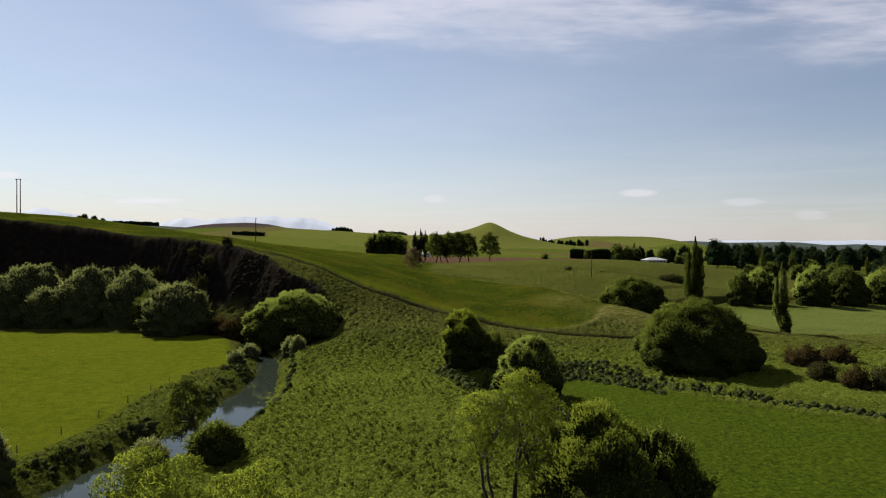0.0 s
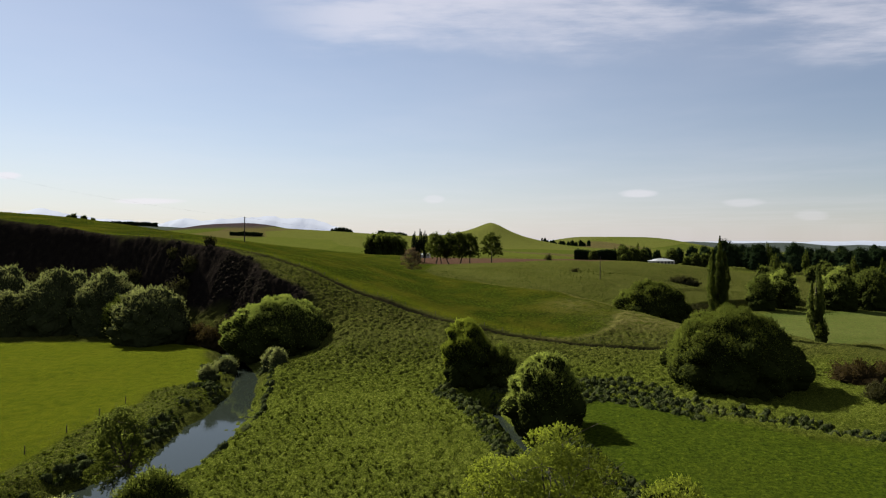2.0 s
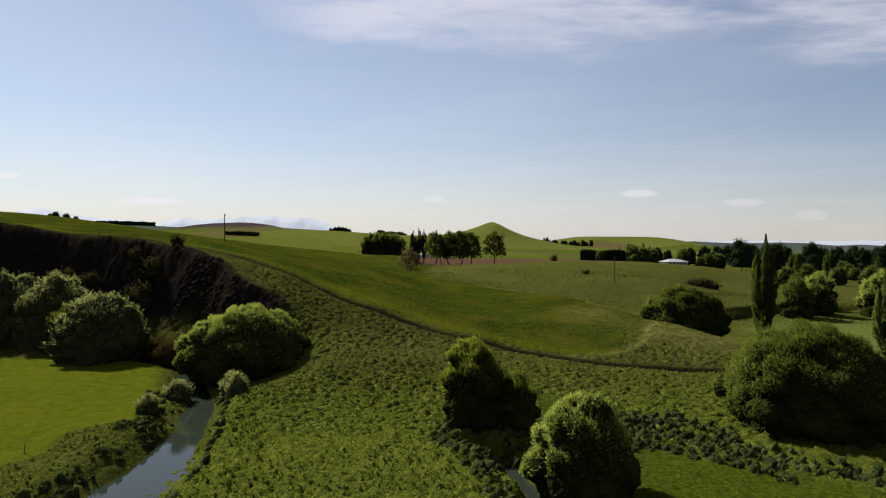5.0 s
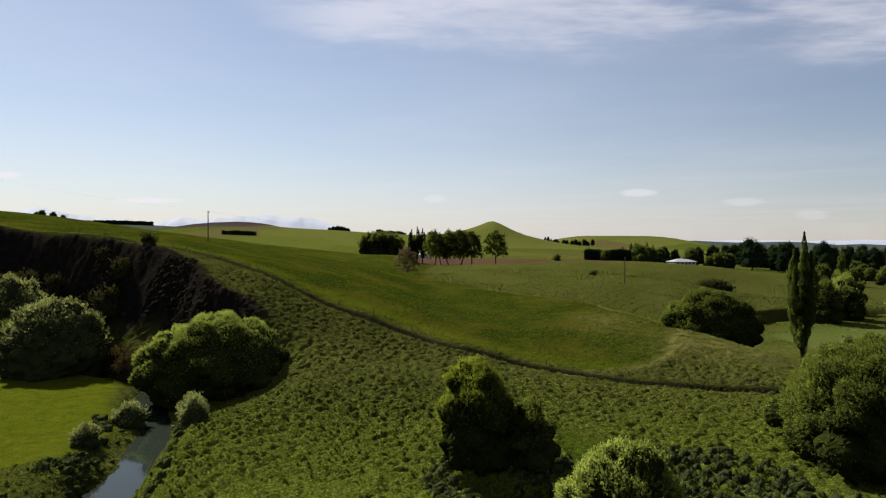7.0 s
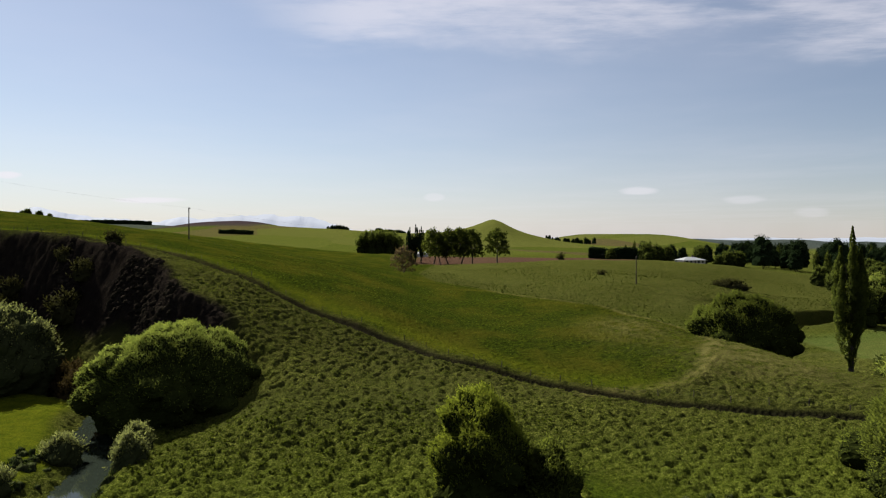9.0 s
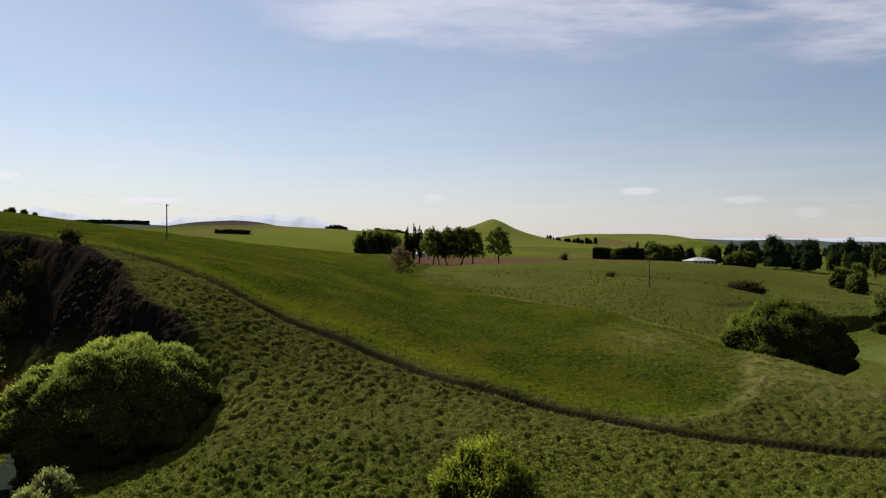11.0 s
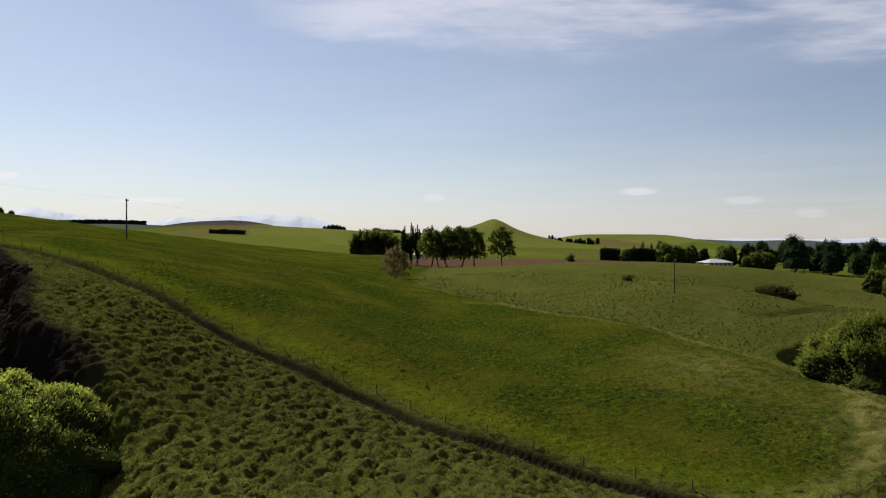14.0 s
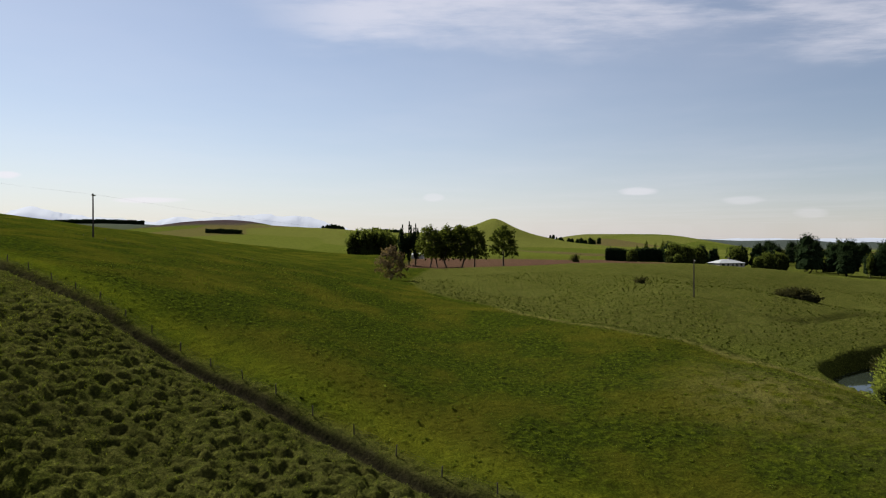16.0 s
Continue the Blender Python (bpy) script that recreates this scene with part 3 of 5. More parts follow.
Z, A_ROUGH, A_DRY, A_SOIL_SHADE, A_PLOUGH, A_FAR, A_LUSH, A_FRESH, A_HEATH_SHADE = land(XX, YY)
me = grid_mesh("ground", gx, gy, Z)
for key, val in (("rough", A_ROUGH), ("dry", A_DRY), ("soil_shade", A_SOIL_SHADE), ("plough", A_PLOUGH), ("far", A_FAR), ("lush", A_LUSH), ("fresh", A_FRESH), ("heath_shade", A_HEATH_SHADE), ("flat_grass", A_ROUGH * smooth(132, 118, YY - 0.1 * XX) * smooth(-33, -28, XX)), ("pale", smooth(86, 90, XX) * smooth(152, 156, YY - 0.12 * (XX - 90)) * smooth(222, 212, YY - 0.2 * (XX - 90))), ("far_haze", smooth(1500, 2600, YY))):
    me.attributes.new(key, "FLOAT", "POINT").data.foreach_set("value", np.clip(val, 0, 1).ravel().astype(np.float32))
me.materials.append(m_ground)
ground = tagged(new("ground", me), "green hilly pasture with rough tussock grass and a dark scarp", "ground", kind="structure")


def ribbon(pts, half, z):
    """A flat strip along a line."""
    p = np.array(pts)
    d = np.gradient(p, axis=0)
    d /= np.linalg.norm(d, axis=1)[:, None]
    nrm = np.stack([-d[:, 1], d[:, 0]], 1)
    v = np.concatenate([np.c_[p + nrm * half, np.full(len(p), z)], np.c_[p - nrm * half, np.full(len(p), z)]])
    k = np.arange(len(p) - 1)
    return v, np.stack([k, k + 1, k + 1 + len(p), k + len(p)], 1)


for pts, half, label in ((STREAM, 8.0, "still dark stream water reflecting the sky"), (ARM, 5.0, "narrow dark stream arm under willow trees"), (REACHES, 9.0, "stream bend reflecting sky below the mound")):
    v, f = ribbon(pts, half, 0.0)
    w = mesh_of("water", v, f[:, ::-1])
    w.materials.append(m_water)
    tagged(new("water", w), label, "stream", kind="structure")


# ---- makers of things ----
def part(name, me, mat, parent, label=""):
    if isinstance(me, bmesh.types.BMesh):
        bm, me = me, bpy.data.meshes.new(name)
        bm.to_mesh(me)
        bm.free()
    if not me.materials:
        me.materials.append(mat)
    ob = new(name, me)
    ob.parent = parent
    return tagged(ob, label)


def tubes(runs, sides=6):
    """Tapered round limbs: each run is a list of (point, radius)."""
    vs, fs, base = [], [], 0
    ang = np.linspace(0, 2 * math.pi, sides, endpoint=False)
    for run in runs:
        p = np.array([q for q, _ in run], float)
        d = np.gradient(p, axis=0)
        d /= np.linalg.norm(d, axis=1)[:, None] + 1e-9
        for k, (q, r) in enumerate(run):
            t = d[k]
            ref = np.array((1.0, 0, 0)) if abs(t[0]) < 0.8 else np.array((0, 1.0, 0))
            u = np.cross(t, ref)
            u /= np.linalg.norm(u)
            w = np.cross(t, u)
            vs.append(p[k] + r * (np.cos(ang)[:, None] * u + np.sin(ang)[:, None] * w))
        n = len(run)
        for k in range(n - 1):
            a = base + k * sides
            for j in range(sides):
                j2 = (j + 1) % sides
                fs.append((a + j, a + j2, a + sides + j2, a + sides + j))
        base += n * sides
    return np.concatenate(vs), np.array(fs)


def sprays(rng, centre, out, size, slim=0.62, droop=0.0, upright=0.0):
    """Small leafy sprays: a four-cornered blade at each point, turned every way, a little along its outward side."""
    n = len(centre)
    nrm = rng.normal(size=(n, 3)) + out * 0.8
    nrm *= np.where((nrm * out).sum(1) < 0, -1, 1)[:, None]
    nrm /= np.linalg.norm(nrm, axis=1)[:, None] + 1e-9
    along = rng.normal(size=(n, 3)) * (1 - upright) + out * 0.5 + np.array((0, 0, upright * 2 - droop))
    along -= nrm * (along * nrm).sum(1)[:, None]
    along /= np.linalg.norm(along, axis=1)[:, None] + 1e-9
    side = np.cross(nrm, along)
    s = size * rng.uniform(0.6, 1.3, n)[:, None]
    a, b = along * s * 0.5, side * s * slim * 0.5
    v = np.stack([centre - a, centre - b - 0.1 * a, centre + a, centre + b - 0.1 * a], 1).reshape(-1, 3)
    nn = nrm * 0.5 + out * 0.8 + np.array((0, 0, 0.35))
    nn /= np.linalg.norm(nn, axis=1)[:, None] + 1e-9
    return v, np.arange(4 * n).reshape(-1, 4), np.repeat(nn, 4, axis=0)


def billows(rng, lobes, step, width, depth, height, mid):
    """The closed leafy surface round all the lobes, billowed and roughened; returns corners, faces, outward directions and how far each corner stands on a tuft."""
    nu = int(np.clip(math.pi * (width + depth) / 2 / step, 14, 420))
    nv = int(np.clip((0.5 * (width + depth) / 2 + height) / step, 8, 130))
    th = np.arange(nu) * 2 * math.pi / nu
    ph = np.linspace(-0.42 * math.pi, 0.495 * math.pi, nv)
    tt, pp = np.meshgrid(th, ph)
    tt = tt + rng.uniform(-0.4, 0.4, tt.shape) * 2 * math.pi / nu
    pp = np.clip(pp + rng.uniform(-0.4, 0.4, pp.shape) * (ph[1] - ph[0]), -1.5, 1.56)
    d = np.stack([np.cos(pp) * np.cos(tt) * width / 2, np.cos(pp) * np.sin(tt) * depth / 2, np.sin(pp) * height / 2], -1).reshape(-1, 3)
    d /= np.linalg.norm(d, axis=1)[:, None]
    reach = np.full(len(d), 0.1)
    body = ((mid[0], mid[1], mid[2] - 0.16 * height), (width * (0.43 if width > height else 0.39), depth * (0.43 if width > height else 0.39), height * (0.72 if width > height else 0.68)))
    for c, r in [*lobes, body]:
        o = (np.array(mid) - np.array(c)) / np.array(r)
        e = d / np.array(r)
        a, b, g = (e * e).sum(1), (e * o).sum(1), (o * o).sum() - 1
        disc = b * b - a * g
        far_ = np.where(disc > 0, (-b + np.sqrt(np.maximum(disc, 0))) / a, 0)
        reach = np.maximum(reach, far_)
    p = np.array(mid) + d * reach[:, None]
    u, w = p[:, 0] + 0.6 * p[:, 2], p[:, 1] - 0.7 * p[:, 2]
    puff = 0.55 - np.abs(waves(u, w, step * 5.5, 61)) + 0.5 * (0.5 - np.abs(waves(u, w, step * 2.6, 62)))
    tuft = float(np.clip(0.075 * (width + height), 0.9, 2.6))
    knob = knobs(p * np.array((1, 1, 0.7)), tuft, 3.1)
    p = p + d * (puff * step * 1.6 + (knob - 0.6) * tuft * 0.58 + rng.normal(size=len(d)) * step * 0.2)[:, None] - d * step * 1.2
    k = np.arange(nu)
    f = np.concatenate([np.stack([r * nu + k, r * nu + (k + 1) % nu, (r + 1) * nu + (k + 1) % nu, (r + 1) * nu + k], 1) for r in range(nv - 1)])
    return p, f, d, knob


def plumes(rng, p, d, knob, n, size):
    """Leafy shoots standing out of that surface."""
    per = 7
    m = max(4, n // per)
    # bright shoots gather up, on tufts and towards sun_dir, painting the crown's light
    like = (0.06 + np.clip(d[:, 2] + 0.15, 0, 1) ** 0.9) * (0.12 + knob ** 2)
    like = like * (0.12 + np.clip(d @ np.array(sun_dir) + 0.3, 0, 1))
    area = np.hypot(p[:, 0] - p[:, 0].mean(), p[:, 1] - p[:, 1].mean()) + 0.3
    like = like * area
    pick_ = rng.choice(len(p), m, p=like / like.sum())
    foot, o = p[pick_], d[pick_]
    axis = o * 0.8 + rng.normal(size=(m, 3)) * 0.35 + np.array((0, 0, 0.55))
    axis /= np.linalg.norm(axis, axis=1)[:, None]
    reach = size * rng.uniform(0.7, 4.6, m)
    u = rng.uniform(0, 1, (m, per))
    q = foot[:, None] + axis[:, None] * (u * reach[:, None])[:, :, None] + rng.normal(size=(m, per, 3)) * (size * 0.5 * (1.15 - u))[:, :, None]
    c, ax = q.reshape(-1, 3), np.repeat(axis, per, axis=0) + rng.normal(size=(m * per, 3)) * 0.42
    keep = c[:, 2] > 0.15
    c, ax = c[keep], ax[keep]
    ax /= np.linalg.norm(ax, axis=1)[:, None]
    side = np.cross(ax, rng.normal(size=ax.shape))
    side /= np.linalg.norm(side, axis=1)[:, None] + 1e-9
    ln = size * rng.uniform(0.7, 1.5, len(c))[:, None]
    a, b = ax * ln * 0.5, side * ln * 0.17
    v = np.stack([c - a, c - b - 0.1 * a, c + a, c + b - 0.1 * a], 1).reshape(-1, 3)
    # the leaves of a shoot catch the light much as the shoot's own round form does
    face = np.cross(a, b)
    outer = np.repeat(o, per, axis=0)[keep] + 0.5 * (c - np.repeat(foot, per, axis=0)[keep]) / size
    face *= np.where((face * outer).sum(1) < 0, -1, 1)[:, None]
    face /= np.linalg.norm(face, axis=1)[:, None] + 1e-9
    nn = outer / (np.linalg.norm(outer, axis=1)[:, None] + 1e-9) + 0.55 * face + np.array((0, 0, 0.45))
    nn /= np.linalg.norm(nn, axis=1)[:, None] + 1e-9
    return v, np.arange(4 * len(c)).reshape(-1, 4), np.repeat(nn, 4, axis=0)


def crown_of(rng, lobes, n, size, shell=0.5, **how):
    """Leaves filling the outer shells of several rounded lobes (centre, radii)."""
    vol = np.array([r[0] * r[1] + r[0] * r[2] for _, r in lobes])
    count = np.maximum(8, (n * vol / vol.sum()).astype(int))
    cs, os_ = [], []
    mid = np.array([0.0, 0.0, 1.2 * np.mean([c[2] for c, _ in lobes])])
    for (c, r), k in zip(lobes, count):
        # leafy shoots: each a small plume standing out from the lobe's surface
        per = 9
        m = max(3, k // per)
        d = rng.normal(size=(m, 3))
        d /= np.linalg.norm(d, axis=1)[:, None]
        d[:, 2] = np.where((d[:, 2] < -0.5) | ((d[:, 2] < 0) & (rng.uniform(size=m) < 0.4)), -d[:, 2], d[:, 2])
        rad = np.where(rng.uniform(size=m) < 0.8, rng.uniform(0.86, 1.0, m), rng.uniform(shell, 0.9, m))
        foot = np.array(c) + d * np.array(r) * rad[:, None]
        whole = foot - mid
        whole /= np.linalg.norm(whole, axis=1)[:, None] + 1e-9
        o = 0.4 * d + 0.9 * whole
        o /= np.linalg.norm(o, axis=1)[:, None] + 1e-9
        axis = o + rng.normal(size=(m, 3)) * 0.35 + np.array((0, 0, 0.25))
        axis /= np.linalg.norm(axis, axis=1)[:, None]
        reach = size * rng.uniform(0.8, 2.6, m)
        u = rng.uniform(0, 1, (m, per))
        q = foot[:, None] + axis[:, None] * (u * reach[:, None])[:, :, None] + rng.normal(size=(m, per, 3)) * (size * 0.42 * (1.15 - u))[:, :, None]
        cs.append(q.reshape(-1, 3))
        os_.append(np.repeat(o, per, axis=0))
    c, o = np.concatenate(cs), np.concatenate(os_)
    keep = c[:, 2] > 0.15
    return sprays(rng, c[keep], o[keep], size, **how)


def branch(rng, a, b, r0, r1, bend=0.12, n=6):
    a, b = np.array(a, float), np.array(b, float)
    side = rng.normal(size=3) * np.linalg.norm(b - a) * bend
    return [(a + (b - a) * t + side * math.sin(math.pi * t) + np.array((0, 0, 0.12 * np.linalg.norm(b - a) * math.sin(math.pi * t))), r0 + (r1 - r0) * t) for t in np.linspace(0, 1, n)]


def tree(name, at, height, width, seed, mat, label, category="tree", leaves=9000, size=0.5, lobes=14, clear=0.16, stems=3, lean=(0, 0), depth=None, group="", sink=0.3, shell=0.5, sides=5, twigs=2, full=True, **how):
    """A broad-leaved tree: stems and limbs that fork into the lobes of an uneven crown."""
    rng = np.random.default_rng(seed)
    x, y = at
    root = new(name)
    root.location = (x, y, ground_at(x, y) - sink)
    depth = depth or width
    parts = []
    # lobes spread evenly over a dome that is fullest low down
    tt = np.linspace(0, 1, 60)
    form = 2.4 if width > 1.3 * height else 1.6
    rr, zz = np.sqrt(np.maximum(0, 1 - tt ** form)) * (width + depth) / 4, tt * height * (1 - clear)
    area = np.r_[0, np.cumsum((rr[1:] + rr[:-1] + 0.2) * np.hypot(np.diff(rr), np.diff(zz)))]
    s0 = 2.2 / math.sqrt(lobes)
    for k in range(lobes):
        th = k * 2.399 + rng.uniform(-0.4, 0.4)
        up = float(np.interp((k + 0.5) / lobes * area[-1], area, tt))
        s = rng.uniform(0.75, 1.2) * s0
        flat_r = math.sqrt(max(0, 1 - up ** form)) * rng.uniform(0.8, 1.09) * (0.8 + 0.2 * min(1, up / 0.3))
        hr = min(0.30 * s, 0.2)
        tall = min(0.8 * (width + depth) / 2 * hr, 0.3 * height * (1 - clear))
        zc = height * clear + 0.35 * tall + up * (height * (1 - clear) - 1.3 * tall) * rng.uniform(0.94, 1.03)
        c = (width * (0.5 - 0.7 * hr) * flat_r * math.cos(th) + lean[0] * zc / height, depth * (0.5 - 0.7 * hr) * flat_r * math.sin(th) + lean[1] * zc / height, zc)
        parts.append((c, (width * hr, depth * hr, tall)))
    parts.append(((0, 0, height * (clear + (1 - clear) * 0.42)), (width * 0.30, depth * 0.30, height * (1 - clear) * 0.40)))
    if full:
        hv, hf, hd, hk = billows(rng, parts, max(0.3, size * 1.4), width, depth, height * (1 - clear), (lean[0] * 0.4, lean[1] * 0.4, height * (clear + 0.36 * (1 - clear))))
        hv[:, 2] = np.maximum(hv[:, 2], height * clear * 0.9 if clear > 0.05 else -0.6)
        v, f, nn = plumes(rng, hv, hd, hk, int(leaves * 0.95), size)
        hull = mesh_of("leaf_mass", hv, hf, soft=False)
    else:
        v, f, nn = crown_of(rng, parts, leaves, size, shell=shell, **how)
    thick = (0.022 if stems < 3 else 0.012) * height
    runs = []
    base = []
    for k in range(stems):
        th = k * 2 * math.pi / stems + rng.uniform(0, 1)
        top = (width * 0.14 * math.cos(th) + lean[0] * 0.5, depth * 0.14 * math.sin(th) + lean[1] * 0.5, height * (clear + 0.22))
        foot = (0.35 * math.cos(th) * (stems > 1), 0.35 * math.sin(th) * (stems > 1), 0)
        run = branch(rng, foot, top, thick * rng.uniform(0.8, 1.1), thick * 0.55)
        runs.append(run)
        base.append(run)
    for c, r in parts:
        run = min(base, key=lambda q: np.hypot(q[-1][0][0] - c[0], q[-1][0][1] - c[1]))
        q, rad = run[rng.integers(3, 6)]
        runs.append(branch(rng, q, c, rad * 0.6, thick * 0.12))
        for _ in range(0 if full else twigs):
            tip = np.array(c) + rng.normal(size=3) * np.array(r) * 0.6
            runs.append(branch(rng, c, tip, thick * 0.14, thick * 0.04, n=4))
    tv, tf = tubes(runs, sides)
    part("trunk", mesh_of("trunk", tv, tf), m_bark, root)
    crown = part("crown", mesh_of("crown", v, f, nn), mat, root)
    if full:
        # broadleaf masses take leaves painted dark as shade; pine, scrub, russet their own
        part("leaf_mass", hull, mat if mat in (m_pine, m_scrub, m_russet) else m_silver_shade if mat is m_silver else m_leaf_shade, crown, "dark inner leaf mass, mostly painted crown shade")
    return tagged(root, label, category, group)


def poplar(name, at, height, width, seed, mat, label, leaves=7000, size=0.5, clear=0.06, sink=0.3):
    """A columnar poplar: one straight stem, steep limbs, a narrow ragged crown."""
    rng = np.random.default_rng(seed)
    x, y = at
    root = new(name)
    root.location = (x, y, ground_at(x, y) - sink)
    runs = [branch(rng, (0, 0, 0), (0, 0, height * 0.9), 0.016 * height, 0.03, bend=0.006, n=9)]
    cs, os_ = [], []
    spires = 9
    for k in range(spires):
        # steep limbs, each carrying a slender spire of leaves
        th, off = k * 2.399, width * (0.0 if k == 0 else rng.uniform(0.16, 0.3))
        z0 = height * (clear if k == 0 else clear + rng.uniform(0.0, 0.3))
        z1 = height * (1.0 if k == 0 else rng.uniform(0.62, 0.93))
        ox, oy = off * math.cos(th), off * math.sin(th)
        runs.append(branch(rng, (0, 0, z0 * 0.9), (ox, oy, z1 * 0.92), 0.006 * height, 0.02, bend=0.02, n=5))
        m = int(leaves / spires)
        t = rng.uniform(0, 1, m) ** 0.9
        rad = width * (0.17 + 0.05 * rng.uniform()) * np.minimum(1, 0.5 + 2.2 * t) * np.minimum(1, (1.02 - t) * 3.2) ** 0.7
        rad = rad * (0.72 + 0.30 * np.sin(t * 27 + k * 1.7) * np.sin(t * 11 + k))
        a = rng.uniform(0, 2 * math.pi, m)
        q = np.sqrt(rng.uniform(0.35, 1.0, m))
        bow = np.sin(np.pi * np.minimum(t, 0.9)) * 0.12 * width
        cs.append(np.stack([ox * np.minimum(1, 2.5 * t) + bow * math.cos(th) + rad * q * np.cos(a), oy * np.minimum(1, 2.5 * t) + bow * math.sin(th) + rad * q * np.sin(a), z0 + (z1 - z0) * t], 1))
        os_.append(np.stack([np.cos(a), np.sin(a), 0.5 + 0 * a], 1))
    v, f, nn = sprays(rng, np.concatenate(cs), np.concatenate(os_), size, upright=0.75)
    tv, tf = tubes(runs)
    part("trunk", mesh_of("trunk", tv, tf), m_bark, root)
    part("crown", mesh_of("crown", v, f, nn), mat, root)
    return tagged(root, label, "tree")


def belt(name, a, b, wide, tall, seed, mat, label, n=2600, size=1.2, category="hedge"):
    """A clipped shelter belt along a line, boxy with a ragged top."""
    rng = np.random.default_rng(seed)
    mid = ((a[0] + b[0]) / 2, (a[1] + b[1]) / 2)
    root = new(name)
    z0 = ground_at(*mid)
    root.location = (*mid, z0)
    n = int(n * 1.7)
    t = rng.uniform(0, 1, n)
    x, y = a[0] + (b[0] - a[0]) * t, a[1] + (b[1] - a[1]) * t
    gz = land(x, y, False)[0] - z0
    dx, dy = b[0] - a[0], b[1] - a[1]
    ln = math.hypot(dx, dy)
    top = tall * (0.90 + 0.12 * np.sin(t * ln * 0.21 + seed) * np.sin(t * ln * 0.083) + 0.06 * rng.normal(size=n))
    across, high = rng.uniform(-1, 1, n), rng.uniform(0, 1, n)
    face = rng.integers(0, 5, n)
    across = np.where(face < 3, np.where(face == 0, 1, -1) * rng.uniform(0.8, 1.0, n), across)
    high = np.where(face == 3, rng.uniform(0.9, 1.02, n), high)
    across = across * np.where(high > 0.85, 0.85, 1)
    c = np.stack([x - mid[0] - dy / ln * across * wide / 2, y - mid[1] + dx / ln * across * wide / 2, gz + high * top], 1)
    out = np.stack([-dy / ln * across, dx / ln * across, 0.25 + (high > 0.88) * 1.0], 1)
    out /= np.linalg.norm(out, axis=1)[:, None]
    v, f, nn = sprays(rng, c, out, size, slim=0.7)
    part("foliage", mesh_of("foliage", v, f, nn), mat, root)
    return tagged(root, label, category)


def scaled(x, y, s, turn=0.0, sink=0.3):
    return Matrix.Translation((x, y, ground_at(x, y) - sink)) @ pose(0, 0, 0, 0, 0, turn) @ Matrix.Diagonal((s, s, s, 1))


def box_bm(bm, lo, hi):
    v = [bm.verts.new((x, y, z)) for z in (lo[2], hi[2]) for y in (lo[1], hi[1]) for x in (lo[0], hi[0])]
    for q in ((0, 2, 3, 1), (4, 5, 7, 6), (0, 1, 5, 4), (2, 6, 7, 3), (0, 4, 6, 2), (1, 3, 7, 5)):
        bm.faces.new([v[k] for k in q])
    return v


def rod(p, q, r0, r1, sides=8, n=2):
    v, f = tubes([[(np.array(p) + (np.array(q) - np.array(p)) * t, r0 + (r1 - r0) * t) for t in np.linspace(0, 1, n)]], sides)
    me = bpy.data.meshes.new("rod")
    k = len(v)
    me.from_pydata([tuple(c) for c in v], [], [tuple(int(i) for i in c) for c in f] + [tuple(range(k - sides, k)), tuple(range(sides))[::-1]])
    return me


def power_pole(at, height, turn, label, arm=1.3):
    root = new("power_pole")
    x, y = at
    root.matrix_basis = Matrix.Translation((x, y, ground_at(x, y) - 0.2)) @ pose(0, 0, 0, 0, 0, turn)
    part("pole", rod((0, 0, 0), (0, 0, height), 0.19, 0.13, 10, 5), m_pole, root)
    bm = bmesh.new()
    box_bm(bm, (-arm / 2, -0.21, height - 0.55), (arm / 2, -0.10, height - 0.40))
    bmesh.ops.bevel(bm, geom=bm.edges[:], offset=0.015, segments=1)
    part("crossarm", bm, m_pole, root)
    for u in (-arm / 2 + 0.12, 0.0, arm / 2 - 0.12):
        part("insulator", rod((u, -0.155, height - 0.42), (u, -0.155, height - 0.16), 0.07, 0.05, 8, 3), m_porcelain, root)
    return tagged(root, label, "power pole")


def fence(pts, spacing, label, tall=1.15, wires=3):
    root = new("fence")
    p = np.array(pts)
    run = np.r_[0, np.cumsum(np.hypot(*np.diff(p, axis=0).T))]
    at = np.arange(0.5, run[-1], spacing)
    px_, py_ = np.interp(at, run, p[:, 0]), np.interp(at, run, p[:, 1])
    pz_ = land(px_, py_, True)[0]
    root.location = (px_[0], py_[0], pz_[0])
    stick = rod((0, 0, -0.4), (0, 0, tall), 0.06, 0.05, 7, 3)
    stick.materials.append(m_pole)
    rng = np.random.default_rng(5)
    for k in range(len(at)):
        o = new("post", stick)
        o.parent = root
        o.matrix_basis = pose(px_[k] - px_[0], py_[k] - py_[0], pz_[k] - pz_[0], rng.uniform(-4, 4), rng.uniform(-4, 4), rng.uniform(0, 360))
    for w in range(wires):
        z = tall * (0.35 + 0.28 * w)
        v, f = tubes([[((px_[k] - px_[0], py_[k] - py_[0] - 0.08, pz_[k] - pz_[0] + z), 0.004) for k in range(len(at))]], 3)
        part("wire", mesh_of("wire", v, f), m_wire, root)
    return tagged(root, label, "fence")


# ---- trees by the stream and on the flat ----
tree("willow_tree", (-36.2, 150), 12.4, 24, 11, m_willow, "large rounded green willow on the stream bank", leaves=140000, size=0.18, lobes=70, clear=0.0, depth=23)
tree("willow_tree", (48, 116), 13.2, 22, 12, m_dark, "big dark green willow beside the field ditch", leaves=90000, size=0.21, lobes=48, clear=0.0, upright=0.2)
tree("willow_tree", (4.8, 115), 11.8, 9.5, 13, m_young, "tall ragged willow leaning over the stream arm", leaves=50000, size=0.17, lobes=20, clear=0.0, lean=(-1.4, 0), upright=0.3)
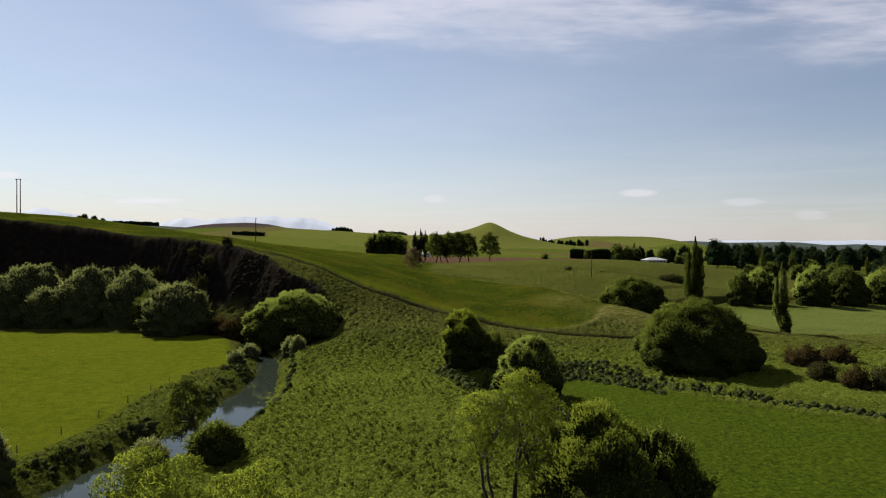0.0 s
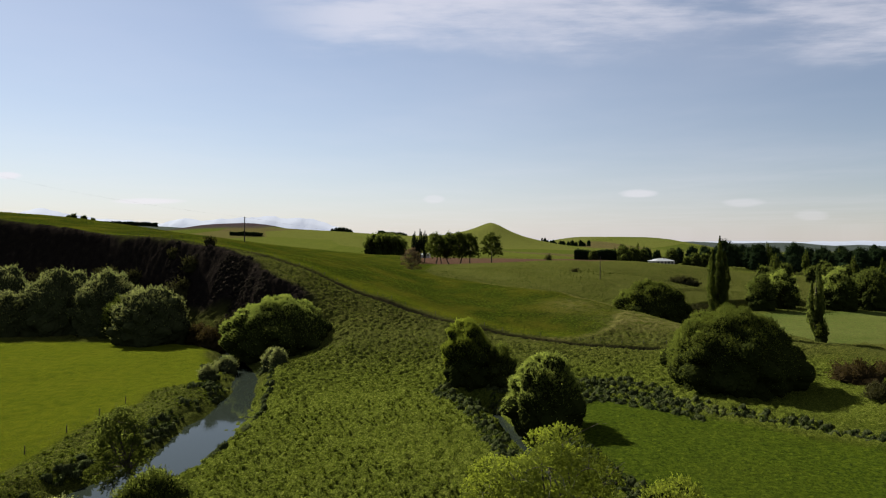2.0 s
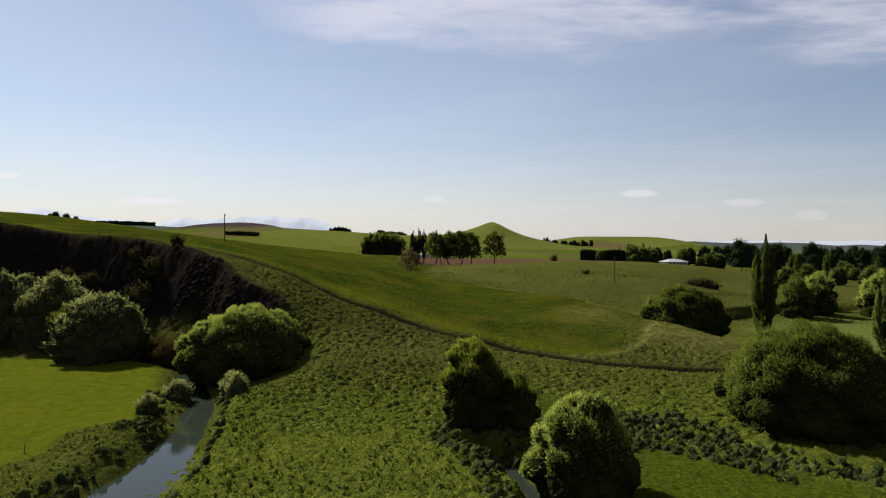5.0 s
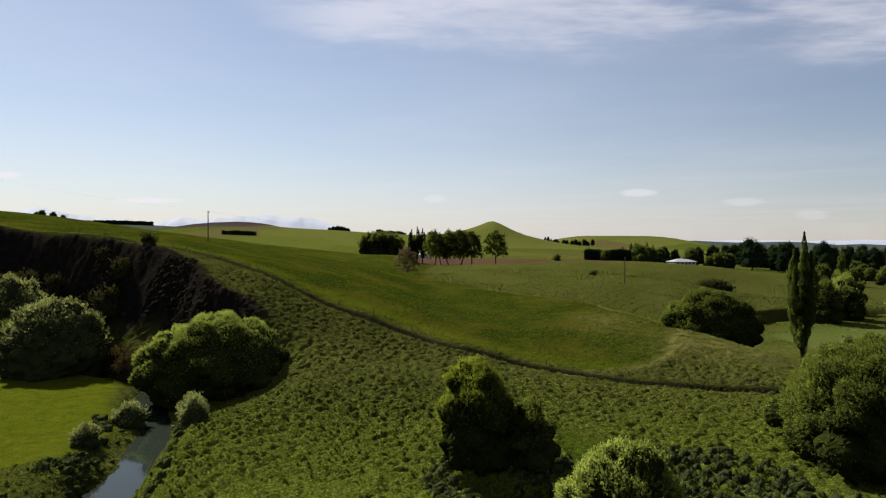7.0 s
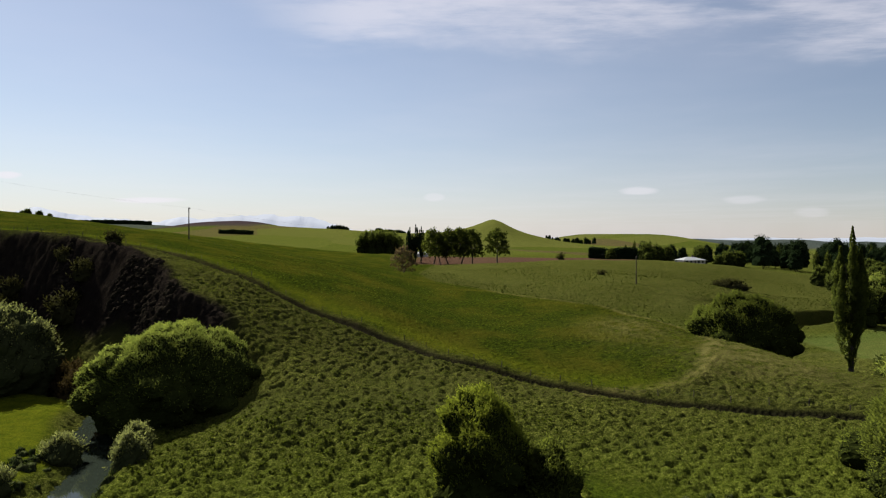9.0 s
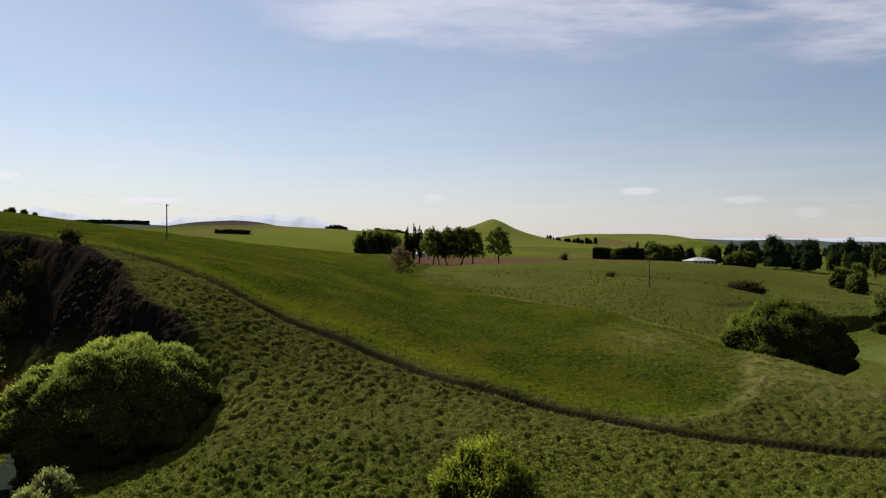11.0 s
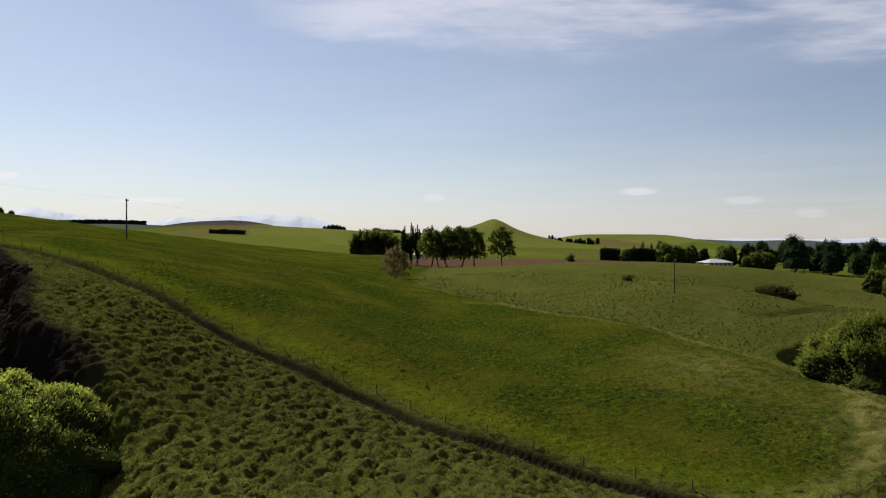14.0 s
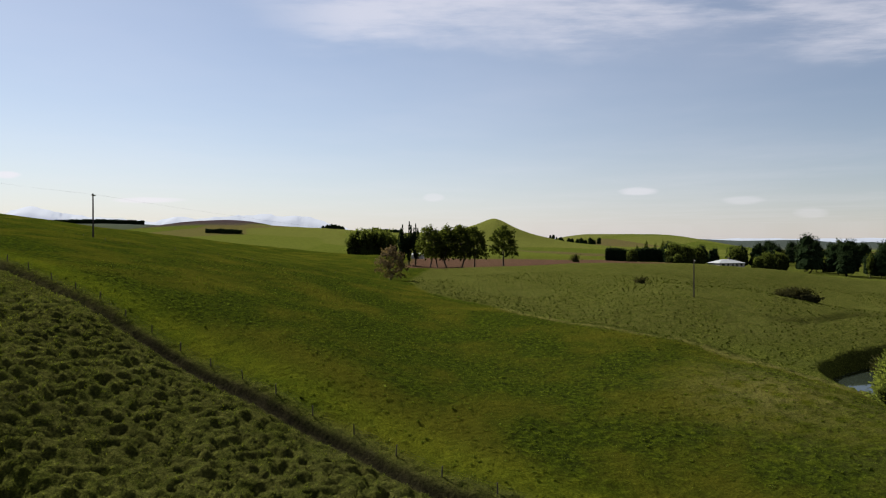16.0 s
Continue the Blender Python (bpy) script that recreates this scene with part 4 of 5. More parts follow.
tree("willow_bush", (9.3, 113), 7.2, 6.5, 24, m_dark, "dark willow bush crowded against its taller neighbour", "bush", leaves=11000, size=0.26, lobes=12, clear=0.0)
tree("willow_tree", (13.6, 94), 9.8, 10.5, 14, m_willow, "bushy willow with feathery branches by the water", leaves=50000, size=0.17, lobes=14, clear=0.0, upright=0.3)
tree("willow_tree", (5.5, 46), 14.4, 10, 15, m_young, "fresh yellow-green willow with open forked stems", leaves=76000, size=0.105, lobes=30, clear=0.48, stems=6, full=False, shell=0.4, twigs=4)
tree("willow_tree", (10.5, 41), 13.4, 9.5, 16, m_young, "fresh yellow-green willow crowded beside its neighbour", leaves=46000, size=0.12, lobes=26, clear=0.2, stems=5, twigs=3)
tree("willow_tree", (16, 43), 11.0, 8, 17, m_dark, "dark willow behind the brighter streamside willows", leaves=18000, size=0.2, lobes=18, clear=0.03)
tree("willow_tree", (-30.5, 72), 11.0, 6.0, 18, m_dark, "slim young willow with a bare lower trunk", leaves=26000, size=0.16, lobes=20, clear=0.26, stems=1, full=False, shell=0.4, twigs=3)
tree("willow_bush", (-24.5, 66), 4.2, 6, 19, m_dark, "low green willow bush at the water's edge", "bush", leaves=9000, size=0.2, lobes=9, clear=0.0)
tree("willow_bush", (-29.5, 61), 4.6, 5, 20, m_silver, "pale silvery willow bush on the stream bank", "bush", leaves=8000, size=0.2, lobes=9, clear=0.0)
tree("willow_tree", (-17.8, 37), 12.0, 9.5, 21, m_young, "bright yellow-green willow top beside the stream", leaves=50000, size=0.12, lobes=24, clear=0.2, full=False, shell=0.4)
tree("willow_tree", (-11.6, 36.5), 11.2, 8.5, 22, m_young, "small bright willow among the streamside trees", leaves=40000, size=0.12, lobes=22, clear=0.2, full=False, shell=0.4)
tree("willow_bush", (-45, 60), 5.0, 5, 23, m_silver, "greyish willow bush on the grassy bank", "bush", leaves=7000, size=0.2, lobes=9, clear=0.0)
for k, (x, y, h, w) in enumerate([(-33, 132, 3.8, 4.2), (-29.5, 124, 3.4, 3.8), (-42.5, 134, 3.2, 5), (-41.5, 122, 2.2, 3.4)]):
    tree("willow_bush", (x, y), h, w, 30 + k, m_silver, "small silvery willow bush beside the dark water", "bush", leaves=3600, size=0.22, lobes=7, clear=0.0)
for k, (x, y, h, w) in enumerate([(-138, 172, 15, 18), (-122, 180, 19.5, 23), (-104, 180, 20, 25), (-90, 178, 19, 20), (-71, 163, 13.5, 19), (-112, 172, 11.5, 12), (-81, 170, 13, 13)]):
    tree("willow_tree", (x, y), h, w, 40 + k, m_dark if k == 6 else m_silver, "grey-green willow in the row below the scarp", leaves=15000, size=0.36, lobes=40, clear=0.0, group="willows below the scarp", upright=0.25)
tree("willow_tree", (55, 175), 11.5, 19, 50, m_dark, "spreading green willow behind the grassy knoll", leaves=40000, size=0.25, lobes=34, clear=0.0)
poplar("poplar_tree", (68.5, 166), 25.0, 5.8, 51, m_poplar, "tall narrow poplar standing above the willows", leaves=26000, size=0.36)
poplar("poplar_tree", (86, 155), 18.5, 4.0, 52, m_field, "thin poplar with sparse crown at the field edge", leaves=14000, size=0.34)
tree("scrub_bush", (86.8, 154.4), 6.0, 3.2, 57, m_dark, "dense leafy suckers round the poplar foot", "bush", leaves=3000, size=0.3, lobes=9, clear=0.0)
tree("scrub_bush", (73, 159), 4.5, 8, 53, m_willow, "low green scrub bush at the poplar's foot", "bush", leaves=4500, size=0.4, lobes=12, clear=0.0)
for k, (x, y, h, w) in enumerate([(70, 117, 3.8, 8), (65.5, 105, 2.8, 4.5), (68, 100, 3.0, 4.5), (73, 99, 3.8, 6), (80, 104, 3.2, 6), (87, 112, 3.0, 7), (79, 121, 3.0, 6), (93, 103, 3.4, 7)]):
    tree("russet_bush", (x, y), h, w, 60 + k, m_russet if k % 2 == 0 else m_scrub, "brownish twiggy shrub on the rough bank", "bush", leaves=3200, size=0.36, lobes=9, clear=0.0, group="brown shrubs")
for k, (x, y, h, w) in enumerate([(-56, 160, 5.5, 7), (-61, 166, 6, 8), (-54, 165, 5.5, 7), (-94, 190, 7, 9), (-128, 196, 8, 10), (-150, 200, 8, 11), (-76, 182, 6, 8)]):
    tree("scrub_bush", (x, y), h, w, 70 + k, m_russet if k in (0, 1) else m_scrub, "dark scrub bush on the shaded scarp", "bush", leaves=4000, size=0.45, lobes=12, clear=0.0, group="scrub on the scarp")

scarp_scrub = tree("scrub_bush", (-84, 186), 5.0, 7.0, 160, m_scrub, "dark scrub bush on the shaded scarp", "bush", leaves=800, size=0.7, lobes=10, clear=0.0, group="scrub on the scarp", sides=3, twigs=0)
pick = random.Random(8)
for k in range(34):
    u = k / 33
    bx_, by_ = -66 - 120 * u + pick.uniform(-4, 4), 187 + 38 * u + pick.uniform(-6, 6)
    copy_thing(scarp_scrub, scaled(bx_, by_, pick.uniform(0.45, 1.0), pick.uniform(0, 360)))

# ---- middle distance ----
for k, (x, y, h, w) in enumerate([(112, 229, 13, 11), (122, 235, 14, 12), (141, 232, 15, 14), (156, 236, 15.5, 16), (172, 240, 14, 14), (131, 246, 12, 11), (190, 246, 15, 15), (205, 238, 14, 14)]):
    tree("willow_tree", (x, y), h, w, 80 + k, m_willow if k % 3 else m_field, "leafy green willow along the far field edge", leaves=8500, size=0.4, lobes=22, clear=0.0, group="willows at the far field")
tree("scrub_bush", (90, 228), 4.0, 16, 90, m_scrub, "low dark scrub beside the stream bend", "bush", leaves=4000, size=0.5, lobes=14, clear=0.0, depth=7)
tree("scrub_bush", (121, 320), 3.6, 16, 91, m_scrub, "dark low gorse thicket at the mound's foot", "bush", leaves=4500, size=0.6, lobes=16, clear=0.0, depth=9)
tree("twiggy_bush", (-16, 322), 12.0, 11, 92, m_twig, "bare brownish twiggy bush on the grass slope", "bush", leaves=5500, size=0.5, lobes=16, clear=0.06, shell=0.2, upright=0.5, full=False)
for k, (x, y, h, w) in enumerate([(-5, 425, 22, 14), (4, 428, 23, 14), (11, 424, 22.5, 13), (18, 428, 21.5, 14), (33, 430, 21, 15), (-1, 436, 20, 13)]):
    tree("roadside_tree", (x, y), h, w, 95 + k, m_poplar, "open-crowned broadleaf tree with a bare trunk", leaves=4200, size=1.0, lobes=16, clear=0.24, stems=1, full=False, group="trees by the ploughed field")
for k, (x, y, h) in enumerate([(-20, 440, 22), (-16.5, 442, 24), (-13, 441, 23)]):
    poplar("conifer_tree", (x, y), h, 5, 105 + k, m_pine, "dark narrow conifer beside the farm trees", leaves=2600, size=0.9)
for k in range(14):
    x, y = -77 + 5.5 * (k % 7) + 2.0 * (k // 7), 636 + 16 * (k // 7) + 3 * math.sin(k * 2.1)
    tree("plantation_tree", (x, y), 13.5 + 8.5 * math.sin(math.pi * (k % 7 + 0.7) / 7.6) + 1.5 * math.sin(k * 1.7), 9.5, 110 + k, m_field, "dark leafy tree in a small square plantation", leaves=1500, size=1.5, lobes=14, clear=0.04, stems=1, group="small plantation", sides=4, twigs=0)

# masters for the far woods, then copies of them
far_round = tree("field_tree", (240, 330), 14, 13, 130, m_field, "rounded green tree on the valley floor", leaves=2600, size=0.55, lobes=14, clear=0.06, stems=1, group="valley trees", sides=3, twigs=0)
far_pine = tree("pine_tree", (262, 470), 23, 17, 131, m_pine, "broad dark pine standing in the valley", leaves=1800, size=0.75, lobes=16, clear=0.14, stems=1, group="valley pines", sides=3, twigs=0)
far_poplar = poplar("valley_poplar", (289, 560), 24, 6, 132, m_poplar, "narrow dark poplar among the valley trees", leaves=1100, size=1.2)
tagged(far_poplar, group="valley poplars")
rng = random.Random(4)
for k in range(70):
    x, y = rng.uniform(150, 520), rng.uniform(290, 520)
    if x < 0.44 * y + 20:
        continue
    copy_thing(far_round, scaled(x, y, rng.uniform(0.45, 0.8), rng.uniform(0, 360)))
for k in range(84):
    y = rng.uniform(430, 820)
    x = y * rng.uniform(0.44, 0.80)
    copy_thing(far_pine, scaled(x, y, rng.uniform(0.5, 0.95), rng.uniform(0, 360)))
for k in range(32):
    y = rng.uniform(380, 720)
    x = y * rng.uniform(0.42, 0.78)
    copy_thing(far_poplar, scaled(x, y, rng.uniform(0.45, 0.8), rng.uniform(0, 360)))
copy_thing(far_poplar, scaled(292.5, 563, 0.95, 40))
# a clump on the hill's brow
for k, (x, y, s) in enumerate([(-287, 482, 0.42), (-281, 478, 0.5), (-275, 481, 0.46), (-270, 484, 0.36)]):
    copy_thing(far_round, scaled(x, y, s, 70 * k))
# round the house
for x, y, s in [(128, 448, 0.9), (138, 456, 0.85), (146, 460, 0.8), (170, 440, 0.55), (178, 446, 0.75), (188, 452, 0.8), (163, 450, 0.9), (112, 470, 0.6), (123, 430, 0.42)]:
    copy_thing(far_round, scaled(x, y, s, x * 7))
for x, y, s in [(134, 470, 0.58), (143, 472, 0.5), (152, 470, 0.54), (161, 474, 0.48), (170, 470, 0.55), (178, 476, 0.6), (186, 470, 0.68), (200, 480, 0.72), (212, 470, 0.66), (226, 490, 0.75)]:
    copy_thing(far_pine, scaled(x, y, s, x * 5))
belt("shelter_hedge", (105, 500), (136, 478), 4, 8.0, 140, m_pine, "clipped dark conifer hedge near the farmhouse", n=5000, size=1.3)
# far shelter belts and copses on the skyline
for k in range(30):
    copy_thing(far_pine, scaled(-790 + 12 * k + 5 * math.sin(k * 2.7), 1490 + 6 * math.sin(k * 1.3), 0.27 + 0.13 * math.sin(k * 0.9) * math.sin(k * 2.3), 50 * k))
belt("shelter_hedge", (-366, 1062), (-309, 1056), 6, 6.5, 141, m_pine, "dark clipped shelter hedge on a green hill", size=2.0, n=1600)
for k in range(18):
    copy_thing(far_pine, scaled(214 + 6.6 * k + 2 * math.sin(k * 2.3), 1340 + 3 * k, 0.56 + 0.14 * math.sin(k * 1.9), 50 * k))
belt("shelter_belt", (-1560, 2300), (-1120, 2400), 30, 13, 143, m_pine, "long dark shelter belt on the far ridge", size=6.0, n=8000)
for k in range(11):
    copy_thing(far_pine, scaled(-270 + 9 * (k % 6) + 4 * (k // 6), 1500 + 14 * (k // 6), (0.62 + 0.3 * math.sin(math.pi * (k % 6 + 0.5) / 6)), 50 * k))
belt("shelter_belt", (-150, 1420), (-85, 1430), 20, 13, 145, m_pine, "dark tree belt behind the plantation", size=3.5, n=1500)
for k in range(4):
    copy_thing(far_pine, scaled(184 + 6 * k, 1150 + 4 * k, 0.27 + 0.08 * math.sin(k * 1.9), 50 * k))
for k, (x, y, s) in enumerate([(240, 830, 0.8), (252, 835, 0.7), (262, 838, 0.85), (272, 842, 0.7), (228, 826, 0.6)]):
    copy_thing(far_poplar, scaled(x, y, s, 30 * k))


# ---- farmhouse, poles, fences ----
def house(at, turn):
    root = new("farmhouse")
    x, y = at
    root.matrix_basis = Matrix.Translation((x, y, ground_at(x, y) - 0.1)) @ pose(0, 0, 0, 0, 0, turn)
    lx, ly, h, t, rise, over = 7.2, 4.6, 2.5, 0.2, 1.9, 0.7
    openings = [(-5.2, 1.6), (-2.4, 1.2), (0.4, 1.0), (2.8, 1.6), (5.4, 1.4)]
    for side in (-1, 1):
        bm = bmesh.new()
        edges = [-lx] + [v for c, w in openings for v in (c - w / 2, c + w / 2)] + [lx]
        for k in range(0, len(edges), 2):
            box_bm(bm, (edges[k], side * ly - t / 2, 0), (edges[k + 1], side * ly + t / 2, h))
        for k, (c, w) in enumerate(openings):
            box_bm(bm, (c - w / 2, side * ly - t / 2, 2.15), (c + w / 2, side * ly + t / 2, h))
            if k != 2:
                box_bm(bm, (c - w / 2, side * ly - t / 2, 0), (c + w / 2, side * ly + t / 2, 0.85))
        part("wall", bm, m_wall, root)
        for k, (c, w) in enumerate(openings):
            bm = bmesh.new()
            box_bm(bm, (c - w / 2, side * ly - 0.04, 0.0 if k == 2 else 0.85), (c + w / 2, side * ly + 0.04, 2.15))
            if k == 2:
                part("door", bm, m_pole, root, "dark panelled door")
            else:
                part("window", bm, m_pane, root, "dark glass window")
    for side in (-1, 1):
        bm = bmesh.new()
        box_bm(bm, (side * lx - t / 2, -ly + t / 2, 0), (side * lx + t / 2, ly - t / 2, h))
        part("wall", bm, m_wall, root)
    bm = bmesh.new()
    a = [bm.verts.new(v) for v in ((-lx - over, -ly - over, h), (lx + over, -ly - over, h), (lx + over, ly + over, h), (-lx - over, ly + over, h))]
    r0, r1 = bm.verts.new((-lx + ly, 0, h + rise)), bm.verts.new((lx - ly, 0, h + rise))
    for q in ((a[0], a[1], r1, r0), (a[2], a[3], r0, r1), (a[1], a[2], r1), (a[3], a[0], r0), tuple(reversed(a))):
        bm.faces.new(q)
    part("roof", bm, m_roof, root, "pale painted iron hip roof")
    bm = bmesh.new()
    box_bm(bm, (1.2, -0.4, h + 1.2), (2.0, 0.4, h + rise + 0.9))
    part("chimney", bm, m_bark, root)
    return tagged(root, "low farmhouse with a pale iron hip roof", "house")


house((150, 434), 12)

shed = new("farm_shed")
shed.matrix_basis = Matrix.Translation((-15, 520, ground_at(-15, 520))) @ pose(0, 0, 0, 0, 0, -8)
bm = bmesh.new()
box_bm(bm, (-4, -2.5, 0), (4, 2.5, 2.6))
part("wall", bm, m_wall, shed)
bm = bmesh.new()
ga = [bm.verts.new(v) for v in ((-4.3, -2.9, 2.55), (4.3, -2.9, 2.55), (4.3, 2.9, 2.55), (-4.3, 2.9, 2.55), (-4.3, 0, 3.9), (4.3, 0, 3.9))]
for q in ((0, 1, 5, 4), (2, 3, 4, 5), (0, 4, 3), (1, 2, 5), (3, 2, 1, 0)):
    bm.faces.new([ga[i] for i in q])
part("roof", bm, m_roof, shed)
bm = bmesh.new()
box_bm(bm, (-1.2, -2.56, 0), (1.2, -2.46, 2.2))
part("door", bm, m_pole, shed)
tagged(shed, "small pale farm shed behind the tall trees", "shed")
tree("scrub_bush", (62, 300), 2.0, 3.0, 150, m_scrub, "small dark bush alone on the mound", "bush", leaves=700, size=0.45, lobes=6, clear=0.0)
tree("scrub_bush", (79, 470), 3.0, 5.0, 151, m_scrub, "small dark bush beside the ploughed field", "bush", leaves=700, size=0.7, lobes=6, clear=0.0)
power_pole((-78, 254), 10.0, 84, "weathered wooden power pole on the hill fence")
power_pole((66, 271), 9.6, 78, "weathered wooden power pole on the grassy mound")
hpole = new("double_power_pole")
hx, hy = -183.0, 263.0
hpole.location = (hx, hy, ground_at(hx, hy) - 0.3)
for u in (-0.75, 0.75):
    part("pole", rod((u, 0, 0), (u, 0, 15.4), 0.22, 0.15, 10, 5), m_pole, hpole)
bm = bmesh.new()
box_bm(bm, (-1.3, -0.22, 14.9), (1.3, -0.1, 15.08))
bmesh.ops.bevel(bm, geom=bm.edges[:], offset=0.015, segments=1)
part("crossarm", bm, m_pole, hpole)
for u in (-1.1, 0.0, 1.1):
    part("insulator", rod((u, -0.16, 15.06), (u, -0.16, 15.36), 0.07, 0.05, 8, 3), m_porcelain, hpole)
tagged(hpole, "tall double wooden power pole on the ridge", "power pole")


def spans(a, b, sag, label):
    """Overhead wires from one pole top to the next."""
    root = new("power_line")
    root.location = a
    a, b = np.array(a), np.array(b)
    side = np.cross(b - a, (0, 0, 1.0))
    side /= np.linalg.norm(side)
    for u in (-0.95, 0.0, 0.95):
        v, f = tubes([[((b - a) * t + side * u - np.array((0, 0, 4 * sag * t * (1 - t))), 0.0024) for t in np.linspace(0, 1, 18)]], 4)
        part("wire", mesh_of("wire", v, f), m_wire, root)
    return tagged(root, label, "power line")


def top_of(x, y, h):
    return (x, y, ground_at(x, y) + h - 0.35)


spans(top_of(hx, hy, 15.6), top_of(-78, 254, 10.0), 1.6, "thin overhead wires between the ridge poles")
spans(top_of(-78, 254, 10.0), top_of(66, 271, 9.6), 2.2, "thin overhead wires across the green spur")
fence([q for q in FENCE if q[0] > -120], 4.4, "old post and wire fence above the rough slope", 0.85)
fence(HEDGEBANK, 5.0, "low post and wire fence over the ridge", wires=2)
fence(curve([(-46.8, 52), (-47.2, 70), (-46.6, 84), (-46.8, 98), (-47.5, 112)]), 7.5, "leaning fence posts along the stream margin", 1.0, 2)

# ---- far mountains ----
bx = np.linspace(-4300, 4300, 420)
prof = np.zeros(len(bx))
for wl_, am in ((700, 1.0), (260, 0.5), (110, 0.28), (50, 0.12)):
    prof += am * (0.5 - np.abs(waves(bx, 0 * bx + 40, wl_, 21)))
east = smooth(-1050, -300, bx)
crest = (196 + 80 * prof + 62 * np.exp(-((bx + 1420) / 330) ** 2) + 66 * np.exp(-((bx + 3080) / 300) ** 2) + 34 * np.exp(-((bx + 1960) / 170) ** 2)) * (1 - east) + east * (62 + 22 * prof)
rows_ = [(4400 - 0 * bx, -30 + 0 * bx), (4480 + 40 * waves(bx, 0 * bx, 90, 3), crest * 0.45), (4600 + 50 * waves(bx, 0 * bx, 70, 4), crest * 0.8), (4680 + 0 * bx, crest), (4780 + 0 * bx, -30 + 0 * bx)]
v = np.concatenate([np.stack([bx, yy_, zz_], 1) for yy_, zz_ in rows_])
k = np.arange(len(bx) - 1)
f = np.concatenate([np.stack([r * len(bx) + k, r * len(bx) + k + 1, (r + 1) * len(bx) + k + 1, (r + 1) * len(bx) + k], 1) for r in range(len(rows_) - 1)])
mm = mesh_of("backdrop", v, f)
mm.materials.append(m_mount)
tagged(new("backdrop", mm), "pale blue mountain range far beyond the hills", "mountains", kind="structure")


# ---- grass and rushes ----
def tufts(name, xs, ys, tall, blades, mat, label, seed, wide=0.05, splay=0.55):
    """Arching blades in clumps, all in one mesh."""
    rng = np.random.default_rng(seed)
    zs = land(xs, ys, True)[0]
    n = len(xs)
    cx, cy, cz = (np.repeat(q, blades) for q in (xs, ys, zs))
    m = n * blades
    th = rng.uniform(0, 2 * math.pi, m)
    hgt = np.repeat(tall * rng.uniform(0.6, 1.3, n), blades) * rng.uniform(0.6, 1.1, m)
    lean_ = splay * rng.uniform(0.2, 1.2, m)
    d = np.stack([np.cos(th), np.sin(th), 0 * th], 1)
    side = np.stack([-np.sin(th), np.cos(th), 0 * th], 1) * (wide * rng.uniform(0.6, 1.5, m))[:, None]
    foot = np.stack([cx, cy, cz - 0.06], 1) + d * (0.22 * tall * rng.uniform(0, 1.4, m))[:, None]
    mid = foot + d * (hgt * lean_ * 0.4)[:, None] + np.stack([0 * th, 0 * th, hgt * 0.7], 1)
    tip = foot + d * (hgt * lean_ * 1.1)[:, None] + np.stack([0 * th, 0 * th, hgt * (0.95 - 0.3 * lean_)], 1)
    v = np.stack([foot + side, foot - side, mid - side * 0.8, mid + side * 0.8, tip], 1).reshape(-1, 3)
    b = np.arange(m) * 5
    me = bpy.data.meshes.new(name)
    quads = np.stack([b, b + 1, b + 2, b + 3], 1)
    tris = np.stack([b + 3, b + 2, b + 4], 1)
    me.vertices.add(len(v)), me.loops.add(quads.size + tris.size), me.polygons.add(2 * m)
    me.vertices.foreach_set("co", v.astype(np.float32).ravel())
    me.loops.foreach_set("vertex_index", np.concatenate([quads.ravel(), tris.ravel()]).astype(np.int32))
    me.polygons.foreach_set("loop_start", np.concatenate([np.arange(m) * 4, 4 * m + np.arange(m) * 3]).astype(np.int32))
    me.polygons.foreach_set("use_smooth", np.full(2 * m, True))
    me.update(calc_edges=True)
    nn = d * 0.55 + np.array((0, 0, 0.85))
    me.normals_split_custom_set_from_vertices(np.repeat(nn / np.linalg.norm(nn, axis=1)[:, None], 5, axis=0))
    me.materials.append(mat)
    return tagged(new(name, me), label, "grass", kind="stuff")


def scatter(lo, hi, size, seed):
    a, b = np.meshgrid(np.arange(math.floor(lo[0] / size), math.ceil(hi[0] / size)), np.arange(math.floor(lo[1] / size), math.ceil(hi[1] / size)))
    a, b = a.ravel().astype(float), b.ravel().astype(float)
    h = np.abs(np.sin(a * 127.1 + b * 311.7 + seed * 74.7) * 43758.5453)
    g = np.abs(np.sin(a * 269.5 + b * 183.3 + seed * 19.3) * 24634.6345)
    return (a + h % 1) * size, (b + g % 1) * size


